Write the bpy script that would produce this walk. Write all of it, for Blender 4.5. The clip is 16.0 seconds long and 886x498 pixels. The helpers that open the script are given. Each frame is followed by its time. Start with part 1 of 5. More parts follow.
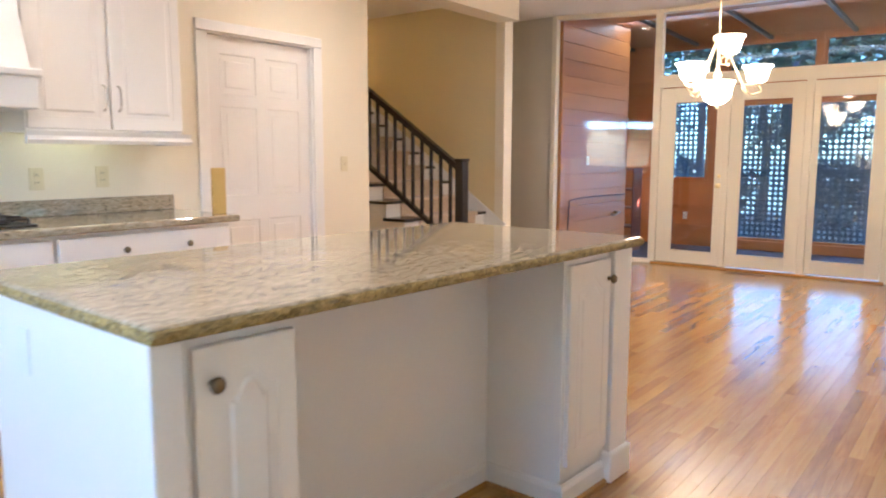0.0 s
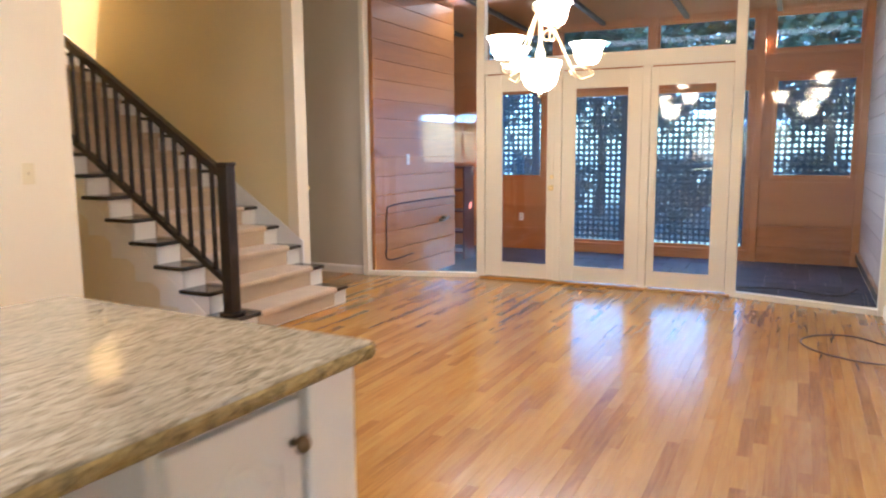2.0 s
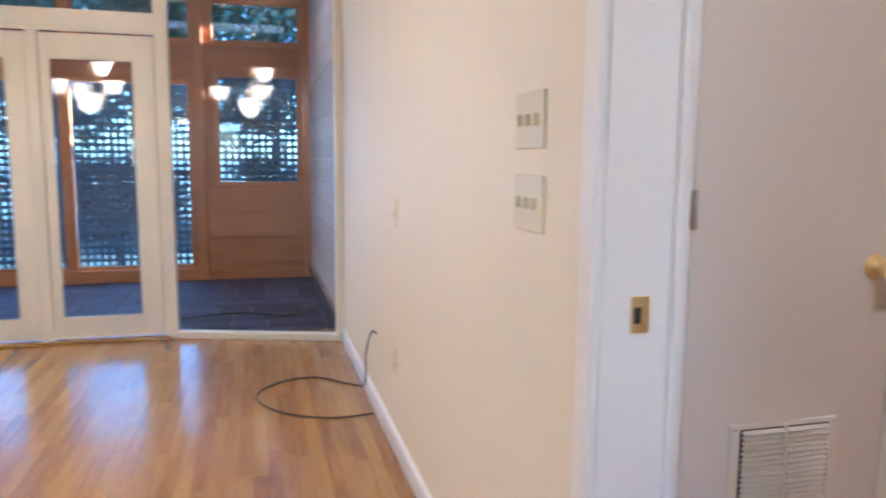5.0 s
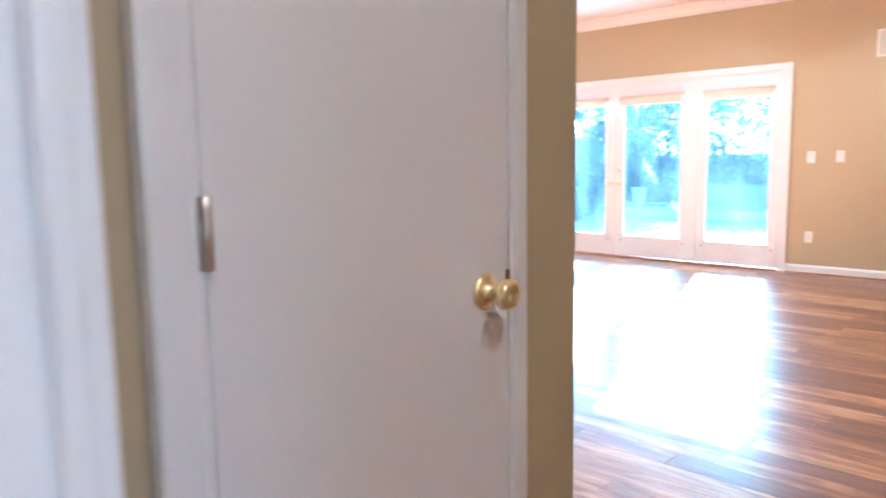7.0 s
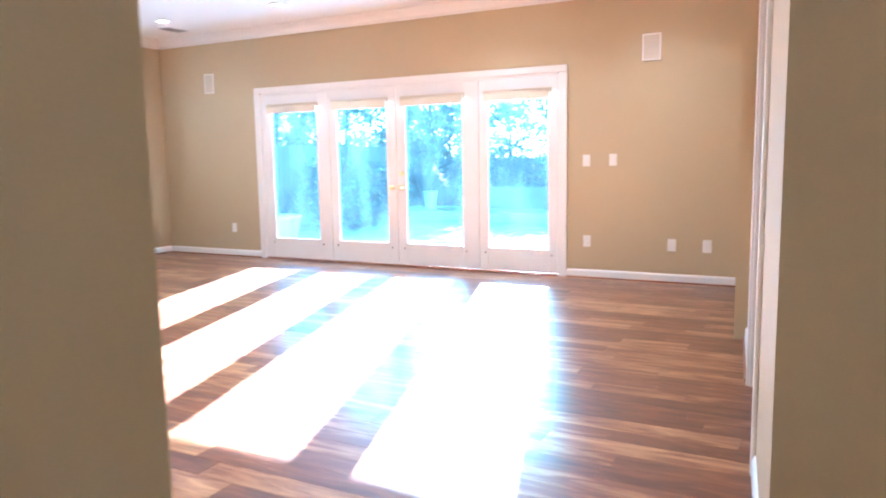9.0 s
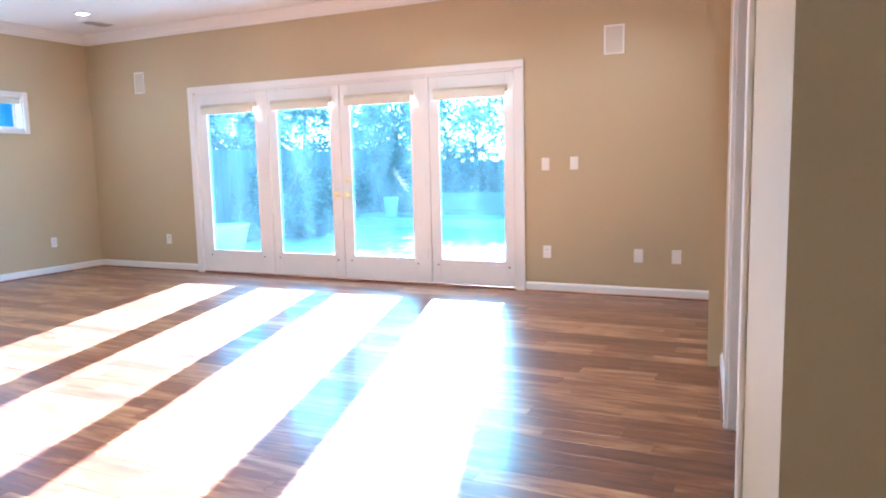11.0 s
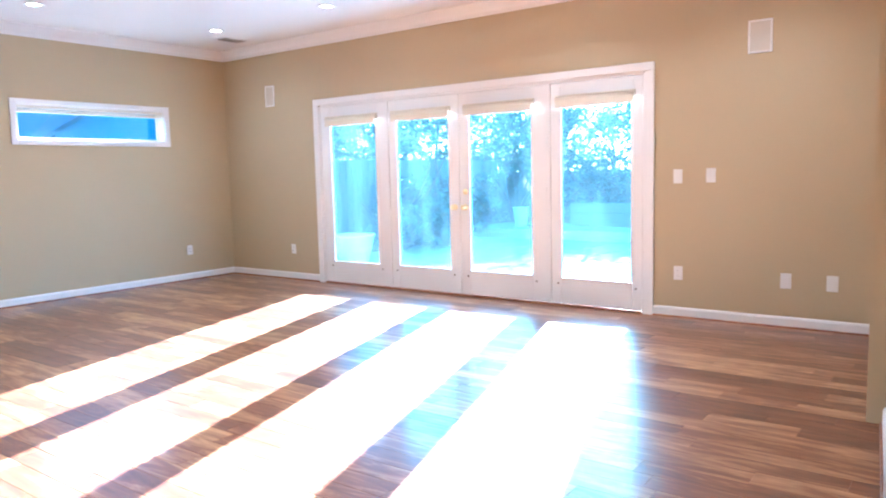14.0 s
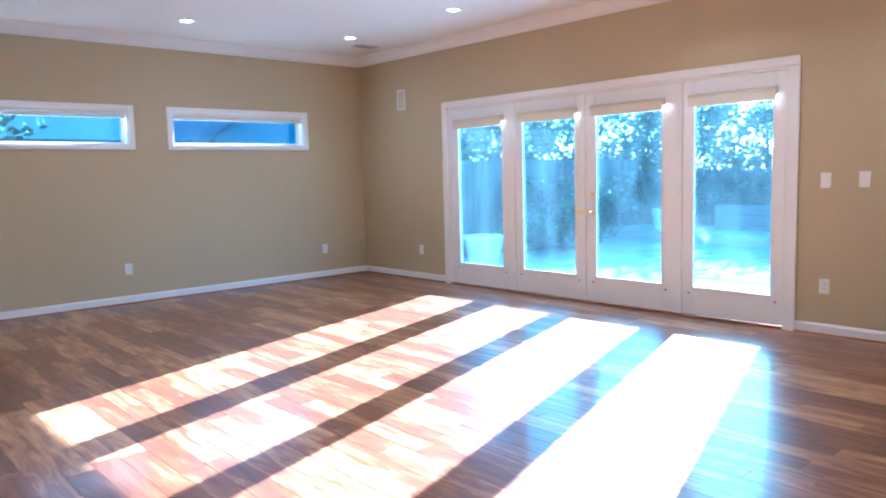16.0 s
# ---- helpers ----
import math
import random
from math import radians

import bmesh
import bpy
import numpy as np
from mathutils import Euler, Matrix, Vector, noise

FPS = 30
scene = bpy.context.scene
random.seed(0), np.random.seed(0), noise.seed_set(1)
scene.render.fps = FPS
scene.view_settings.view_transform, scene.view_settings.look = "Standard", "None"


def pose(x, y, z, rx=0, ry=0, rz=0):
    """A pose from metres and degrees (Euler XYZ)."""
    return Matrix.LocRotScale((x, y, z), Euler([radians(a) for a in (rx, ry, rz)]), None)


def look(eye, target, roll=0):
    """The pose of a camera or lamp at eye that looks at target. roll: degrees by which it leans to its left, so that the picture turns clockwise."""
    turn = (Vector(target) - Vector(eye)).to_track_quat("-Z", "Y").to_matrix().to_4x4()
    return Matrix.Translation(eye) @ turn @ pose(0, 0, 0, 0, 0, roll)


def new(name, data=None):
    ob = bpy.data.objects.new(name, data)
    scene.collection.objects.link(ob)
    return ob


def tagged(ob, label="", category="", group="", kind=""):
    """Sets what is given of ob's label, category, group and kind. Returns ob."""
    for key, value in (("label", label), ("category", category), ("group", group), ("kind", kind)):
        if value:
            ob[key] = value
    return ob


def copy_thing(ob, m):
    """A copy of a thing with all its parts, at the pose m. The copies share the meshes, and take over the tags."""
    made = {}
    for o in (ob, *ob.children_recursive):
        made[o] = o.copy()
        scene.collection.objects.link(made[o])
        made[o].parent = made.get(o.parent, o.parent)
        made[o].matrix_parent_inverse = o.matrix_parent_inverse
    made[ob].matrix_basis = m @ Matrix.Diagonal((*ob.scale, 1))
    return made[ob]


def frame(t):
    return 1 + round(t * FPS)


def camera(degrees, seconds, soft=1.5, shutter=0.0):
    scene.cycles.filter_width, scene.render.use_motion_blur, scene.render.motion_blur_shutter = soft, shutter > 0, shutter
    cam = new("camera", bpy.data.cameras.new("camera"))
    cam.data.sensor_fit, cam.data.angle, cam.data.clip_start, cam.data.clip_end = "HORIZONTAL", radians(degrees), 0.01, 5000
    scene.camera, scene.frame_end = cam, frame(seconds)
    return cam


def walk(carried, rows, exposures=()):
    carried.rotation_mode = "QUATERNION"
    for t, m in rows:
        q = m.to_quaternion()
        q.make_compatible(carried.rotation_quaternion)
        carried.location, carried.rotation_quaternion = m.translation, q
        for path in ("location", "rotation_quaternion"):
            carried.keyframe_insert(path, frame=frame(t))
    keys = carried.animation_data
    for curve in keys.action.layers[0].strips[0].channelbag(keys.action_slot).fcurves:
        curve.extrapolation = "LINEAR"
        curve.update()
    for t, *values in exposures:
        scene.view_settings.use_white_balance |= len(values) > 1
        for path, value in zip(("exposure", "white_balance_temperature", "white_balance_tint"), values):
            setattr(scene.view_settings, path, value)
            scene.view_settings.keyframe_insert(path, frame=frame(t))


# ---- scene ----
cam = camera(63.2, 16.0, 2.0, 0.5)

# seconds, eye, target, roll
PATH = [
    (0, (0.026, -0.814, 1.241), (-1.189, 0.754, 0.986), 0.1),
    (0.5, (-0.1, -0.529, 1.26), (-1.246, 1.089, 0.998), 0.0),
    (1, (-0.244, -0.208, 1.259), (-1.242, 1.505, 0.998), -0.2),
    (1.5, (-0.282, 0.259, 1.235), (-1.196, 2.02, 0.979), -0.3),
    (2, (-0.337, 0.679, 1.295), (-1.212, 2.457, 1.022), -0.4),
    (2.5, (-0.308, 1.055, 1.326), (-1.089, 2.874, 1.044), -0.4),
    (3, (-0.341, 1.36, 1.334), (-0.9, 3.258, 1.041), -0.4),
    (3.5, (-0.491, 1.542, 1.281), (-0.809, 3.497, 1.008), -0.1),
    (4, (-0.474, 1.834, 1.277), (-0.556, 3.814, 1.006), 0.0),
    (4.5, (-0.426, 2.023, 1.275), (-0.188, 3.991, 1.007), 0.1),
    (5, (-0.245, 2.218, 1.256), (0.255, 4.137, 1.001), 0.5),
    (5.2, (-0.187, 2.267, 1.253), (0.394, 4.164, 1.002), 0.5),
    (7.3, (0.427, 2.957, 1.222), (1.950, 4.228, 0.967), -0.9),
    (7.5, (0.502, 2.970, 1.229), (2.058, 4.200, 0.971), -0.8),
    (8, (0.619, 2.960, 1.244), (2.243, 4.098, 0.982), -0.7),
    (8.5, (0.824, 3.025, 1.223), (2.520, 4.051, 0.965), -0.9),
    (9, (1.088, 3.103, 1.226), (2.846, 4.023, 0.975), -1),
    (9.5, (1.236, 3.151, 1.234), (3.029, 4.003, 0.986), -1.2),
    (9.7, (1.315, 3.158, 1.244), (3.113, 3.997, 0.993), -1.2),
    (11.8, (1.965, 3.211, 1.201), (3.742, 4.103, 0.983), -1.4),
    (12, (2.005, 3.216, 1.209), (3.769, 4.133, 0.991), -1.4),
    (12.5, (2.099, 3.205, 1.219), (3.821, 4.200, 1.003), -1.4),
    (13, (2.143, 3.199, 1.237), (3.819, 4.268, 1.023), -1.4),
    (13.5, (2.159, 3.198, 1.234), (3.800, 4.321, 1.025), -1.4),
    (14, (2.185, 3.185, 1.253), (3.783, 4.369, 1.042), -1.4),
    (14.5, (2.214, 3.175, 1.252), (3.761, 4.425, 1.045), -1.4),
    (15, (2.269, 3.144, 1.255), (3.750, 4.472, 1.051), -1.4),
    (15.5, (2.326, 3.114, 1.264), (3.735, 4.518, 1.061), -1.4),
    (16, (2.365, 3.085, 1.296), (3.700, 4.561, 1.089), -1.5),
]
walk(cam, [(t, look(eye, target, roll)) for t, eye, target, roll in PATH],
     exposures=[(0.0, 5.1, 5950, 18), (2.0, 5.18, 5900, 17), (3.0, 4.9, 5600, 16), (3.5, 4.68, 5450, 18), (4.2, 4.65, 5400, 19), (5.2, 5.0, 5100, 16), (6.4, 5.1, 4900, 14), (7.3, 5.08, 4750, 14), (7.6, 4.98, 4750, 13), (8.0, 4.8, 4700, 12), (9.0, 4.95, 4600, 11), (9.7, 4.95, 4600, 10), (12.0, 4.37, 4500, 9), (13.0, 4.54, 4500, 9), (13.5, 4.72, 4500, 9), (14.5, 4.72, 4500, 10), (15.5, 4.2, 4450, 9), (16.0, 4.05, 4400, 9)])

# ---- light ----
SUN_TO = Vector((4.53, 1.45, 1.71)).normalized()
world = bpy.data.worlds.new("world")
scene.world = world
world.use_nodes = True
_wn = world.node_tree.nodes
_sky = _wn.new("ShaderNodeTexSky")
_sky.sky_type = "NISHITA"
_sky.sun_disc = False
_sky.sun_elevation = math.asin(SUN_TO.z)
_sky.sun_rotation = math.atan2(SUN_TO.x, SUN_TO.y)
_wn["Background"].inputs["Strength"].default_value = 0.09
world.node_tree.links.new(_sky.outputs[0], _wn["Background"].inputs[0])


def lamp(name, kind, m, energy, color=(1, 1, 1), size=0.1, size_y=None):
    data = bpy.data.lights.new(name, kind)
    data.energy, data.color = energy, color
    if kind == "AREA":
        data.size = size
        if size_y:
            data.shape, data.size_y = "RECTANGLE", size_y
    elif kind == "SUN":
        data.angle = radians(size)
    else:
        data.shadow_soft_size = size
    ob = new(name, data)
    ob.matrix_world = m
    return ob


lamp("sun", "SUN", look(SUN_TO * 30, (0, 0, 0)), 5.0, (1.0, 0.95, 0.87), 0.5)
# daylight that enters by the openings
lamp("patio_daylight", "AREA", look((8.32, 7.35, 1.15), (5.7, 7.35, 0.9)), 3.9, (0.62, 0.86, 1.0), 3.4, 1.7)
lamp("high_window_daylight", "AREA", look((5.5, 11.10, 1.93), (5.5, 8.35, 1.2)), 0.9, (0.7, 0.88, 1.0), 3.2, 0.35)
for _x in (-2.09, -1.11):
    lamp("kitchen_window_daylight", "AREA", look((_x, -3.0, 2.45), (_x, 0.2, 0.75)), 4.2, (0.28, 0.58, 1.0), 0.9, 1.1)
lamp("porch_daylight", "AREA", look((-2.2, 11.15, 1.2), (-2.2, 8.0, 0.8)), 3.4, (0.85, 0.92, 1.0), 2.6, 1.9)

# added below the louvres to brighten the sunroom, standing in for sky light
lamp("roof_daylight", "AREA", look((-2.4, 8.82, 3.01), (-2.4, 8.9, 0)), 1.5, (0.86, 0.93, 1.0), 5.2, 0.55)

KITCHEN_W, LIVING_W = 0.34, 0.36    # watts of each downlight

# ---- materials ----


def material(name, color, rough=0.5, metal=0.0, var=0.06, scale=3.0, fine=60.0, bump=0.02, spec=0.5, coat=0.0, island=0.0, obj=0.0, sheen=0.0):
    """A surface with broad and fine variation of tone, roughness and relief."""
    mat = bpy.data.materials.new(name)
    mat.use_nodes = True
    n, l = mat.node_tree.nodes, mat.node_tree.links
    b = n["Principled BSDF"]
    tc = n.new("ShaderNodeTexCoord")
    big = n.new("ShaderNodeTexNoise")
    big.inputs["Scale"].default_value = scale
    big.inputs["Detail"].default_value = 4
    small = n.new("ShaderNodeTexNoise")
    small.inputs["Scale"].default_value = fine
    small.inputs["Detail"].default_value = 3
    for t in (big, small):
        l.new(tc.outputs["Object"], t.inputs["Vector"])
    add = n.new("ShaderNodeMath")
    add.operation = "ADD"
    l.new(big.outputs["Fac"], add.inputs[0])
    l.new(small.outputs["Fac"], add.inputs[1])
    fac = add.outputs[0]
    mr = n.new("ShaderNodeMapRange")
    mr.inputs["From Min"].default_value, mr.inputs["From Max"].default_value = 0.6, 1.4
    mr.inputs["To Min"].default_value, mr.inputs["To Max"].default_value = 1 - var, 1 + var
    l.new(fac, mr.inputs["Value"])
    val = mr.outputs[0]
    for amount, node, out in ((island, "ShaderNodeNewGeometry", "Random Per Island"), (obj, "ShaderNodeObjectInfo", "Random")):
        if amount:
            g = n.new(node)
            m2 = n.new("ShaderNodeMapRange")
            m2.inputs["To Min"].default_value, m2.inputs["To Max"].default_value = 1 - amount, 1 + amount
            l.new(g.outputs[out], m2.inputs["Value"])
            mul = n.new("ShaderNodeMath")
            mul.operation = "MULTIPLY"
            l.new(val, mul.inputs[0])
            l.new(m2.outputs[0], mul.inputs[1])
            val = mul.outputs[0]
    vm = n.new("ShaderNodeVectorMath")
    vm.operation = "SCALE"
    vm.inputs[0].default_value = color
    l.new(val, vm.inputs["Scale"])
    l.new(vm.outputs[0], b.inputs["Base Color"])
    b.inputs["Roughness"].default_value = rough
    b.inputs["Metallic"].default_value = metal
    b.inputs["Specular IOR Level"].default_value = spec
    b.inputs["Coat Weight"].default_value = coat
    b.inputs["Coat Roughness"].default_value = 0.08
    b.inputs["Sheen Weight"].default_value = sheen
    if bump:
        bp = n.new("ShaderNodeBump")
        bp.inputs["Strength"].default_value = bump * 10
        bp.inputs["Distance"].default_value = 0.002
        l.new(small.outputs["Fac"], bp.inputs["Height"])
        l.new(bp.outputs[0], b.inputs["Normal"])
    return mat


def wood(name, dark, mid, light, axis, rough=0.3, coat=0.3, stretch=14.0, grain=9.0, random_by="island", spread=1.0, bump=0.15, coat_rough=0.12, fig=0.7):
    """Boards: each piece draws its own tone; long grain runs along the axis."""
    mat = bpy.data.materials.new(name)
    mat.use_nodes = True
    n, l = mat.node_tree.nodes, mat.node_tree.links
    b = n["Principled BSDF"]
    tc = n.new("ShaderNodeTexCoord")
    mp = n.new("ShaderNodeMapping")
    s = [stretch, stretch, stretch]
    s["xyz".index(axis)] = 1.0
    mp.inputs["Scale"].default_value = s
    geo = n.new("ShaderNodeNewGeometry") if random_by == "island" else n.new("ShaderNodeObjectInfo")
    rnd = geo.outputs["Random Per Island"] if random_by == "island" else geo.outputs["Random"]
    off = n.new("ShaderNodeVectorMath")
    off.operation = "ADD"
    sc = n.new("ShaderNodeMath")
    sc.operation = "MULTIPLY"
    sc.inputs[1].default_value = 37.0
    l.new(rnd, sc.inputs[0])
    src = n.new("ShaderNodeNewGeometry")
    l.new(src.outputs["Position"], off.inputs[0])
    l.new(sc.outputs[0], off.inputs[1])
    l.new(off.outputs[0], mp.inputs["Vector"])
    tex = n.new("ShaderNodeTexNoise")
    tex.inputs["Scale"].default_value = grain / 4
    tex.inputs["Detail"].default_value = 6
    tex.inputs["Roughness"].default_value = 0.6
    tex.inputs["Distortion"].default_value = 0.8
    l.new(mp.outputs[0], tex.inputs["Vector"])
    mix = n.new("ShaderNodeMath")
    mix.operation = "MULTIPLY_ADD"
    mix.inputs[1].default_value = fig
    l.new(tex.outputs["Fac"], mix.inputs[0])
    sub = n.new("ShaderNodeMath")
    sub.operation = "MULTIPLY_ADD"
    sub.inputs[1].default_value = spread * 0.7
    sub.inputs[2].default_value = 0.15 - 0.35 * spread - (fig - 0.7) * 0.5
    l.new(rnd, sub.inputs[0])
    l.new(sub.outputs[0], mix.inputs[2])
    ramp = n.new("ShaderNodeValToRGB")
    e = ramp.color_ramp.elements
    e[0].position, e[0].color = 0.12, (*dark, 1)
    e[1].position, e[1].color = 0.92, (*light, 1)
    m = ramp.color_ramp.elements.new(0.5)
    m.color = (*mid, 1)
    l.new(mix.outputs[0], ramp.inputs["Fac"])
    l.new(ramp.outputs[0], b.inputs["Base Color"])
    b.inputs["Roughness"].default_value = rough
    b.inputs["Coat Weight"].default_value = coat
    b.inputs["Coat Roughness"].default_value = coat_rough
    bp = n.new("ShaderNodeBump")
    bp.inputs["Strength"].default_value = bump
    bp.inputs["Distance"].default_value = 0.002
    l.new(tex.outputs["Fac"], bp.inputs["Height"])
    l.new(bp.outputs[0], b.inputs["Normal"])
    return mat


def glass(name, tint=(1, 1, 1), rough=0.0, reflect=1.0, dust=0.0):
    """A thin pane: clear, with a mirror's share by Fresnel."""
    mat = bpy.data.materials.new(name)
    mat.use_nodes = True
    n, l = mat.node_tree.nodes, mat.node_tree.links
    n.remove(n["Principled BSDF"])
    tr = n.new("ShaderNodeBsdfTransparent")
    tr.inputs[0].default_value = (*tint, 1)
    gl = n.new("ShaderNodeBsdfGlossy")
    gl.inputs["Roughness"].default_value = rough
    lw = n.new("ShaderNodeLayerWeight")
    lw.inputs["Blend"].default_value = 0.5
    pw = n.new("ShaderNodeMath")
    pw.operation = "POWER"
    pw.inputs[1].default_value = 5.0
    l.new(lw.outputs["Facing"], pw.inputs[0])
    k = n.new("ShaderNodeMath")
    k.operation = "MULTIPLY_ADD"
    k.inputs[1].default_value, k.inputs[2].default_value = 0.9 * reflect, 0.035 * reflect
    l.new(pw.outputs[0], k.inputs[0])
    mx = n.new("ShaderNodeMixShader")
    l.new(k.outputs[0], mx.inputs[0])
    l.new(tr.outputs[0], mx.inputs[1])
    l.new(gl.outputs[0], mx.inputs[2])
    out = mx.outputs[0]
    if dust:
        # a streaky film of dust that scatters the light behind it
        tc = n.new("ShaderNodeTexCoord")
        mp = n.new("ShaderNodeMapping")
        mp.inputs["Scale"].default_value = (1.0, 2.2, 0.9)
        tx = n.new("ShaderNodeTexNoise")
        tx.inputs["Scale"].default_value, tx.inputs["Detail"].default_value = 1.6, 5
        l.new(tc.outputs["Object"], mp.inputs["Vector"])
        l.new(mp.outputs[0], tx.inputs["Vector"])
        mr = n.new("ShaderNodeMapRange")
        mr.inputs["From Min"].default_value, mr.inputs["From Max"].default_value = 0.3, 0.7
        mr.inputs["To Min"].default_value, mr.inputs["To Max"].default_value = dust * 0.35, dust * 1.5
        l.new(tx.outputs["Fac"], mr.inputs["Value"])
        tl = n.new("ShaderNodeBsdfTranslucent")
        tl.inputs["Color"].default_value = (*tint, 1)
        m2 = n.new("ShaderNodeMixShader")
        l.new(mr.outputs[0], m2.inputs[0])
        l.new(out, m2.inputs[1])
        l.new(tl.outputs[0], m2.inputs[2])
        out = m2.outputs[0]
    l.new(out, n["Material Output"].inputs[0])
    return mat


def glow(name, color, strength):
    mat = bpy.data.materials.new(name)
    mat.use_nodes = True
    b = mat.node_tree.nodes["Principled BSDF"]
    b.inputs["Base Color"].default_value = (0.8, 0.78, 0.72, 1)
    b.inputs["Emission Color"].default_value = (*color, 1)
    b.inputs["Emission Strength"].default_value = strength
    return mat


def granite(name):
    mat = bpy.data.materials.new(name)
    mat.use_nodes = True
    n, l = mat.node_tree.nodes, mat.node_tree.links
    b = n["Principled BSDF"]
    tc = n.new("ShaderNodeTexCoord")
    mp = n.new("ShaderNodeMapping")
    mp.inputs["Scale"].default_value = (2.4, 0.7, 2.4)
    mp.inputs["Rotation"].default_value = (0, 0, 0.5)
    l.new(tc.outputs["Object"], mp.inputs["Vector"])
    a = n.new("ShaderNodeTexNoise")
    a.inputs["Scale"].default_value, a.inputs["Detail"].default_value, a.inputs["Roughness"].default_value = 30, 9, 0.72
    a.inputs["Distortion"].default_value = 1.2
    v = n.new("ShaderNodeTexVoronoi")
    v.inputs["Scale"].default_value = 95
    l.new(mp.outputs[0], a.inputs["Vector"])
    l.new(tc.outputs["Object"], v.inputs["Vector"])
    ramp = n.new("ShaderNodeValToRGB")
    e = ramp.color_ramp.elements
    e[0].position, e[0].color = 0.28, (0.09, 0.068, 0.045, 1)
    e[1].position, e[1].color = 0.72, (0.58, 0.53, 0.45, 1)
    for pos, c in ((0.40, (0.22, 0.18, 0.12)), (0.48, (0.37, 0.31, 0.22)), (0.58, (0.47, 0.41, 0.31))):
        x = ramp.color_ramp.elements.new(pos)
        x.color = (*c, 1)
    l.new(a.outputs["Fac"], ramp.inputs["Fac"])
    mx = n.new("ShaderNodeMix")
    mx.data_type = "RGBA"
    mx.blend_type = "MULTIPLY"
    mx.inputs["Factor"].default_value = 0.18
    l.new(ramp.outputs[0], mx.inputs["A"])
    l.new(v.outputs["Distance"], mx.inputs["B"])
    l.new(mx.outputs["Result"], b.inputs["Base Color"])
    b.inputs["Roughness"].default_value = 0.05
    return mat


CREAM = material("cream_wall_paint", (0.79, 0.72, 0.58), 0.6, var=0.03, scale=1.2, fine=180)
YELLOW = material("stair_wall_paint", (0.72, 0.61, 0.36), 0.6, var=0.03, scale=1.2, fine=180)
# the cream tone, about a quarter darker
GREY = material("alcove_darker_cream", (0.60, 0.55, 0.45), 0.6, var=0.03, scale=1.2, fine=180)
BEIGE = material("beige_wall_paint", (0.51, 0.41, 0.245), 0.6, var=0.03, scale=1.2, fine=180)
WHITE = material("white_trim_paint", (0.82, 0.80, 0.77), 0.35, var=0.02, scale=2, fine=120, bump=0.008)
CABINET = material("white_cabinet_paint", (0.84, 0.80, 0.76), 0.32, var=0.02, scale=2, fine=120, bump=0.008)
DOORPAINT = material("white_door_paint", (0.80, 0.77, 0.74), 0.35, var=0.02, scale=2, fine=90, bump=0.012)
CEIL = material("ceiling_paint", (0.80, 0.77, 0.72), 0.8, var=0.02, scale=1.5, fine=200)
OAK = wood("oak_strip_floor", (0.23, 0.092, 0.019), (0.385, 0.194, 0.044), (0.49, 0.284, 0.074), "y", 0.24, 0.35, 12, 11, spread=0.6, bump=0.015, fig=0.9)
OAK_P = wood("oak_strip_floor_board", (0.23, 0.092, 0.019), (0.385, 0.194, 0.044), (0.49, 0.284, 0.074), "y", 0.24, 0.35, 12, 11, "object", spread=0.6, bump=0.015, fig=0.9)
HICKORY = wood("hickory_floor", (0.10, 0.036, 0.019), (0.212, 0.079, 0.035), (0.56, 0.32, 0.145), "y", 0.32, 0.25, 7, 11, spread=0.7, bump=0.03, fig=1.35)
HICKORY_P = wood("hickory_floor_board", (0.10, 0.036, 0.019), (0.212, 0.079, 0.035), (0.56, 0.32, 0.145), "y", 0.32, 0.25, 7, 11, "object", spread=0.7, bump=0.03, fig=1.35)
REDWOOD = wood("redwood_panelling", (0.28, 0.088, 0.022), (0.50, 0.185, 0.050), (0.62, 0.28, 0.09), "y", 0.42, 0.1, 9, 7, "object", spread=0.5)
REDWOOD_X = wood("redwood_boards", (0.28, 0.088, 0.022), (0.48, 0.175, 0.048), (0.60, 0.27, 0.085), "x", 0.42, 0.1, 9, 7, "object", spread=0.5)
CEDAR = wood("cedar_ceiling", (0.22, 0.085, 0.025), (0.38, 0.16, 0.05), (0.50, 0.23, 0.08), "x", 0.45, 0.1, 9, 7, spread=0.5)
STAIN = material("dark_stained_wood", (0.018, 0.010, 0.008), 0.25, var=0.3, scale=4, fine=40, coat=0.4)
DARKDOOR = material("dark_red_door", (0.09, 0.02, 0.014), 0.3, var=0.15, scale=3, fine=40)
CARPET = material("beige_carpet", (0.50, 0.38, 0.26), 0.95, var=0.12, scale=6, fine=350, bump=0.12, sheen=0.4)
GRANITE = granite("speckled_granite")
GRANITE_EDGE = material("chiselled_granite_edge", (0.30, 0.215, 0.085), 0.22, var=0.75, scale=38, fine=140, bump=0.12)
BRASS = material("polished_brass", (0.92, 0.78, 0.44), 0.34, 1.0, var=0.05)
BRONZE = material("aged_bronze", (0.20, 0.14, 0.08), 0.35, 1.0, var=0.2)
NICKEL = material("brushed_nickel", (0.55, 0.50, 0.44), 0.35, 1.0, var=0.1)
IRON = material("cream_iron", (0.62, 0.52, 0.36), 0.45, 0.3, var=0.15)
BLACK = material("black_iron", (0.015, 0.015, 0.015), 0.5, var=0.2)
PLASTIC = material("white_plastic", (0.82, 0.80, 0.76), 0.4, var=0.01, bump=0)
ALMOND = material("almond_plastic", (0.70, 0.62, 0.42), 0.4, var=0.01, bump=0)
CABLE = material("brown_cable", (0.05, 0.022, 0.015), 0.5, var=0.2)
SLATE = material("slate_tile", (0.030, 0.034, 0.062), 0.62, spec=0.18, var=0.25, scale=5, fine=45, bump=0.08, obj=0.4)
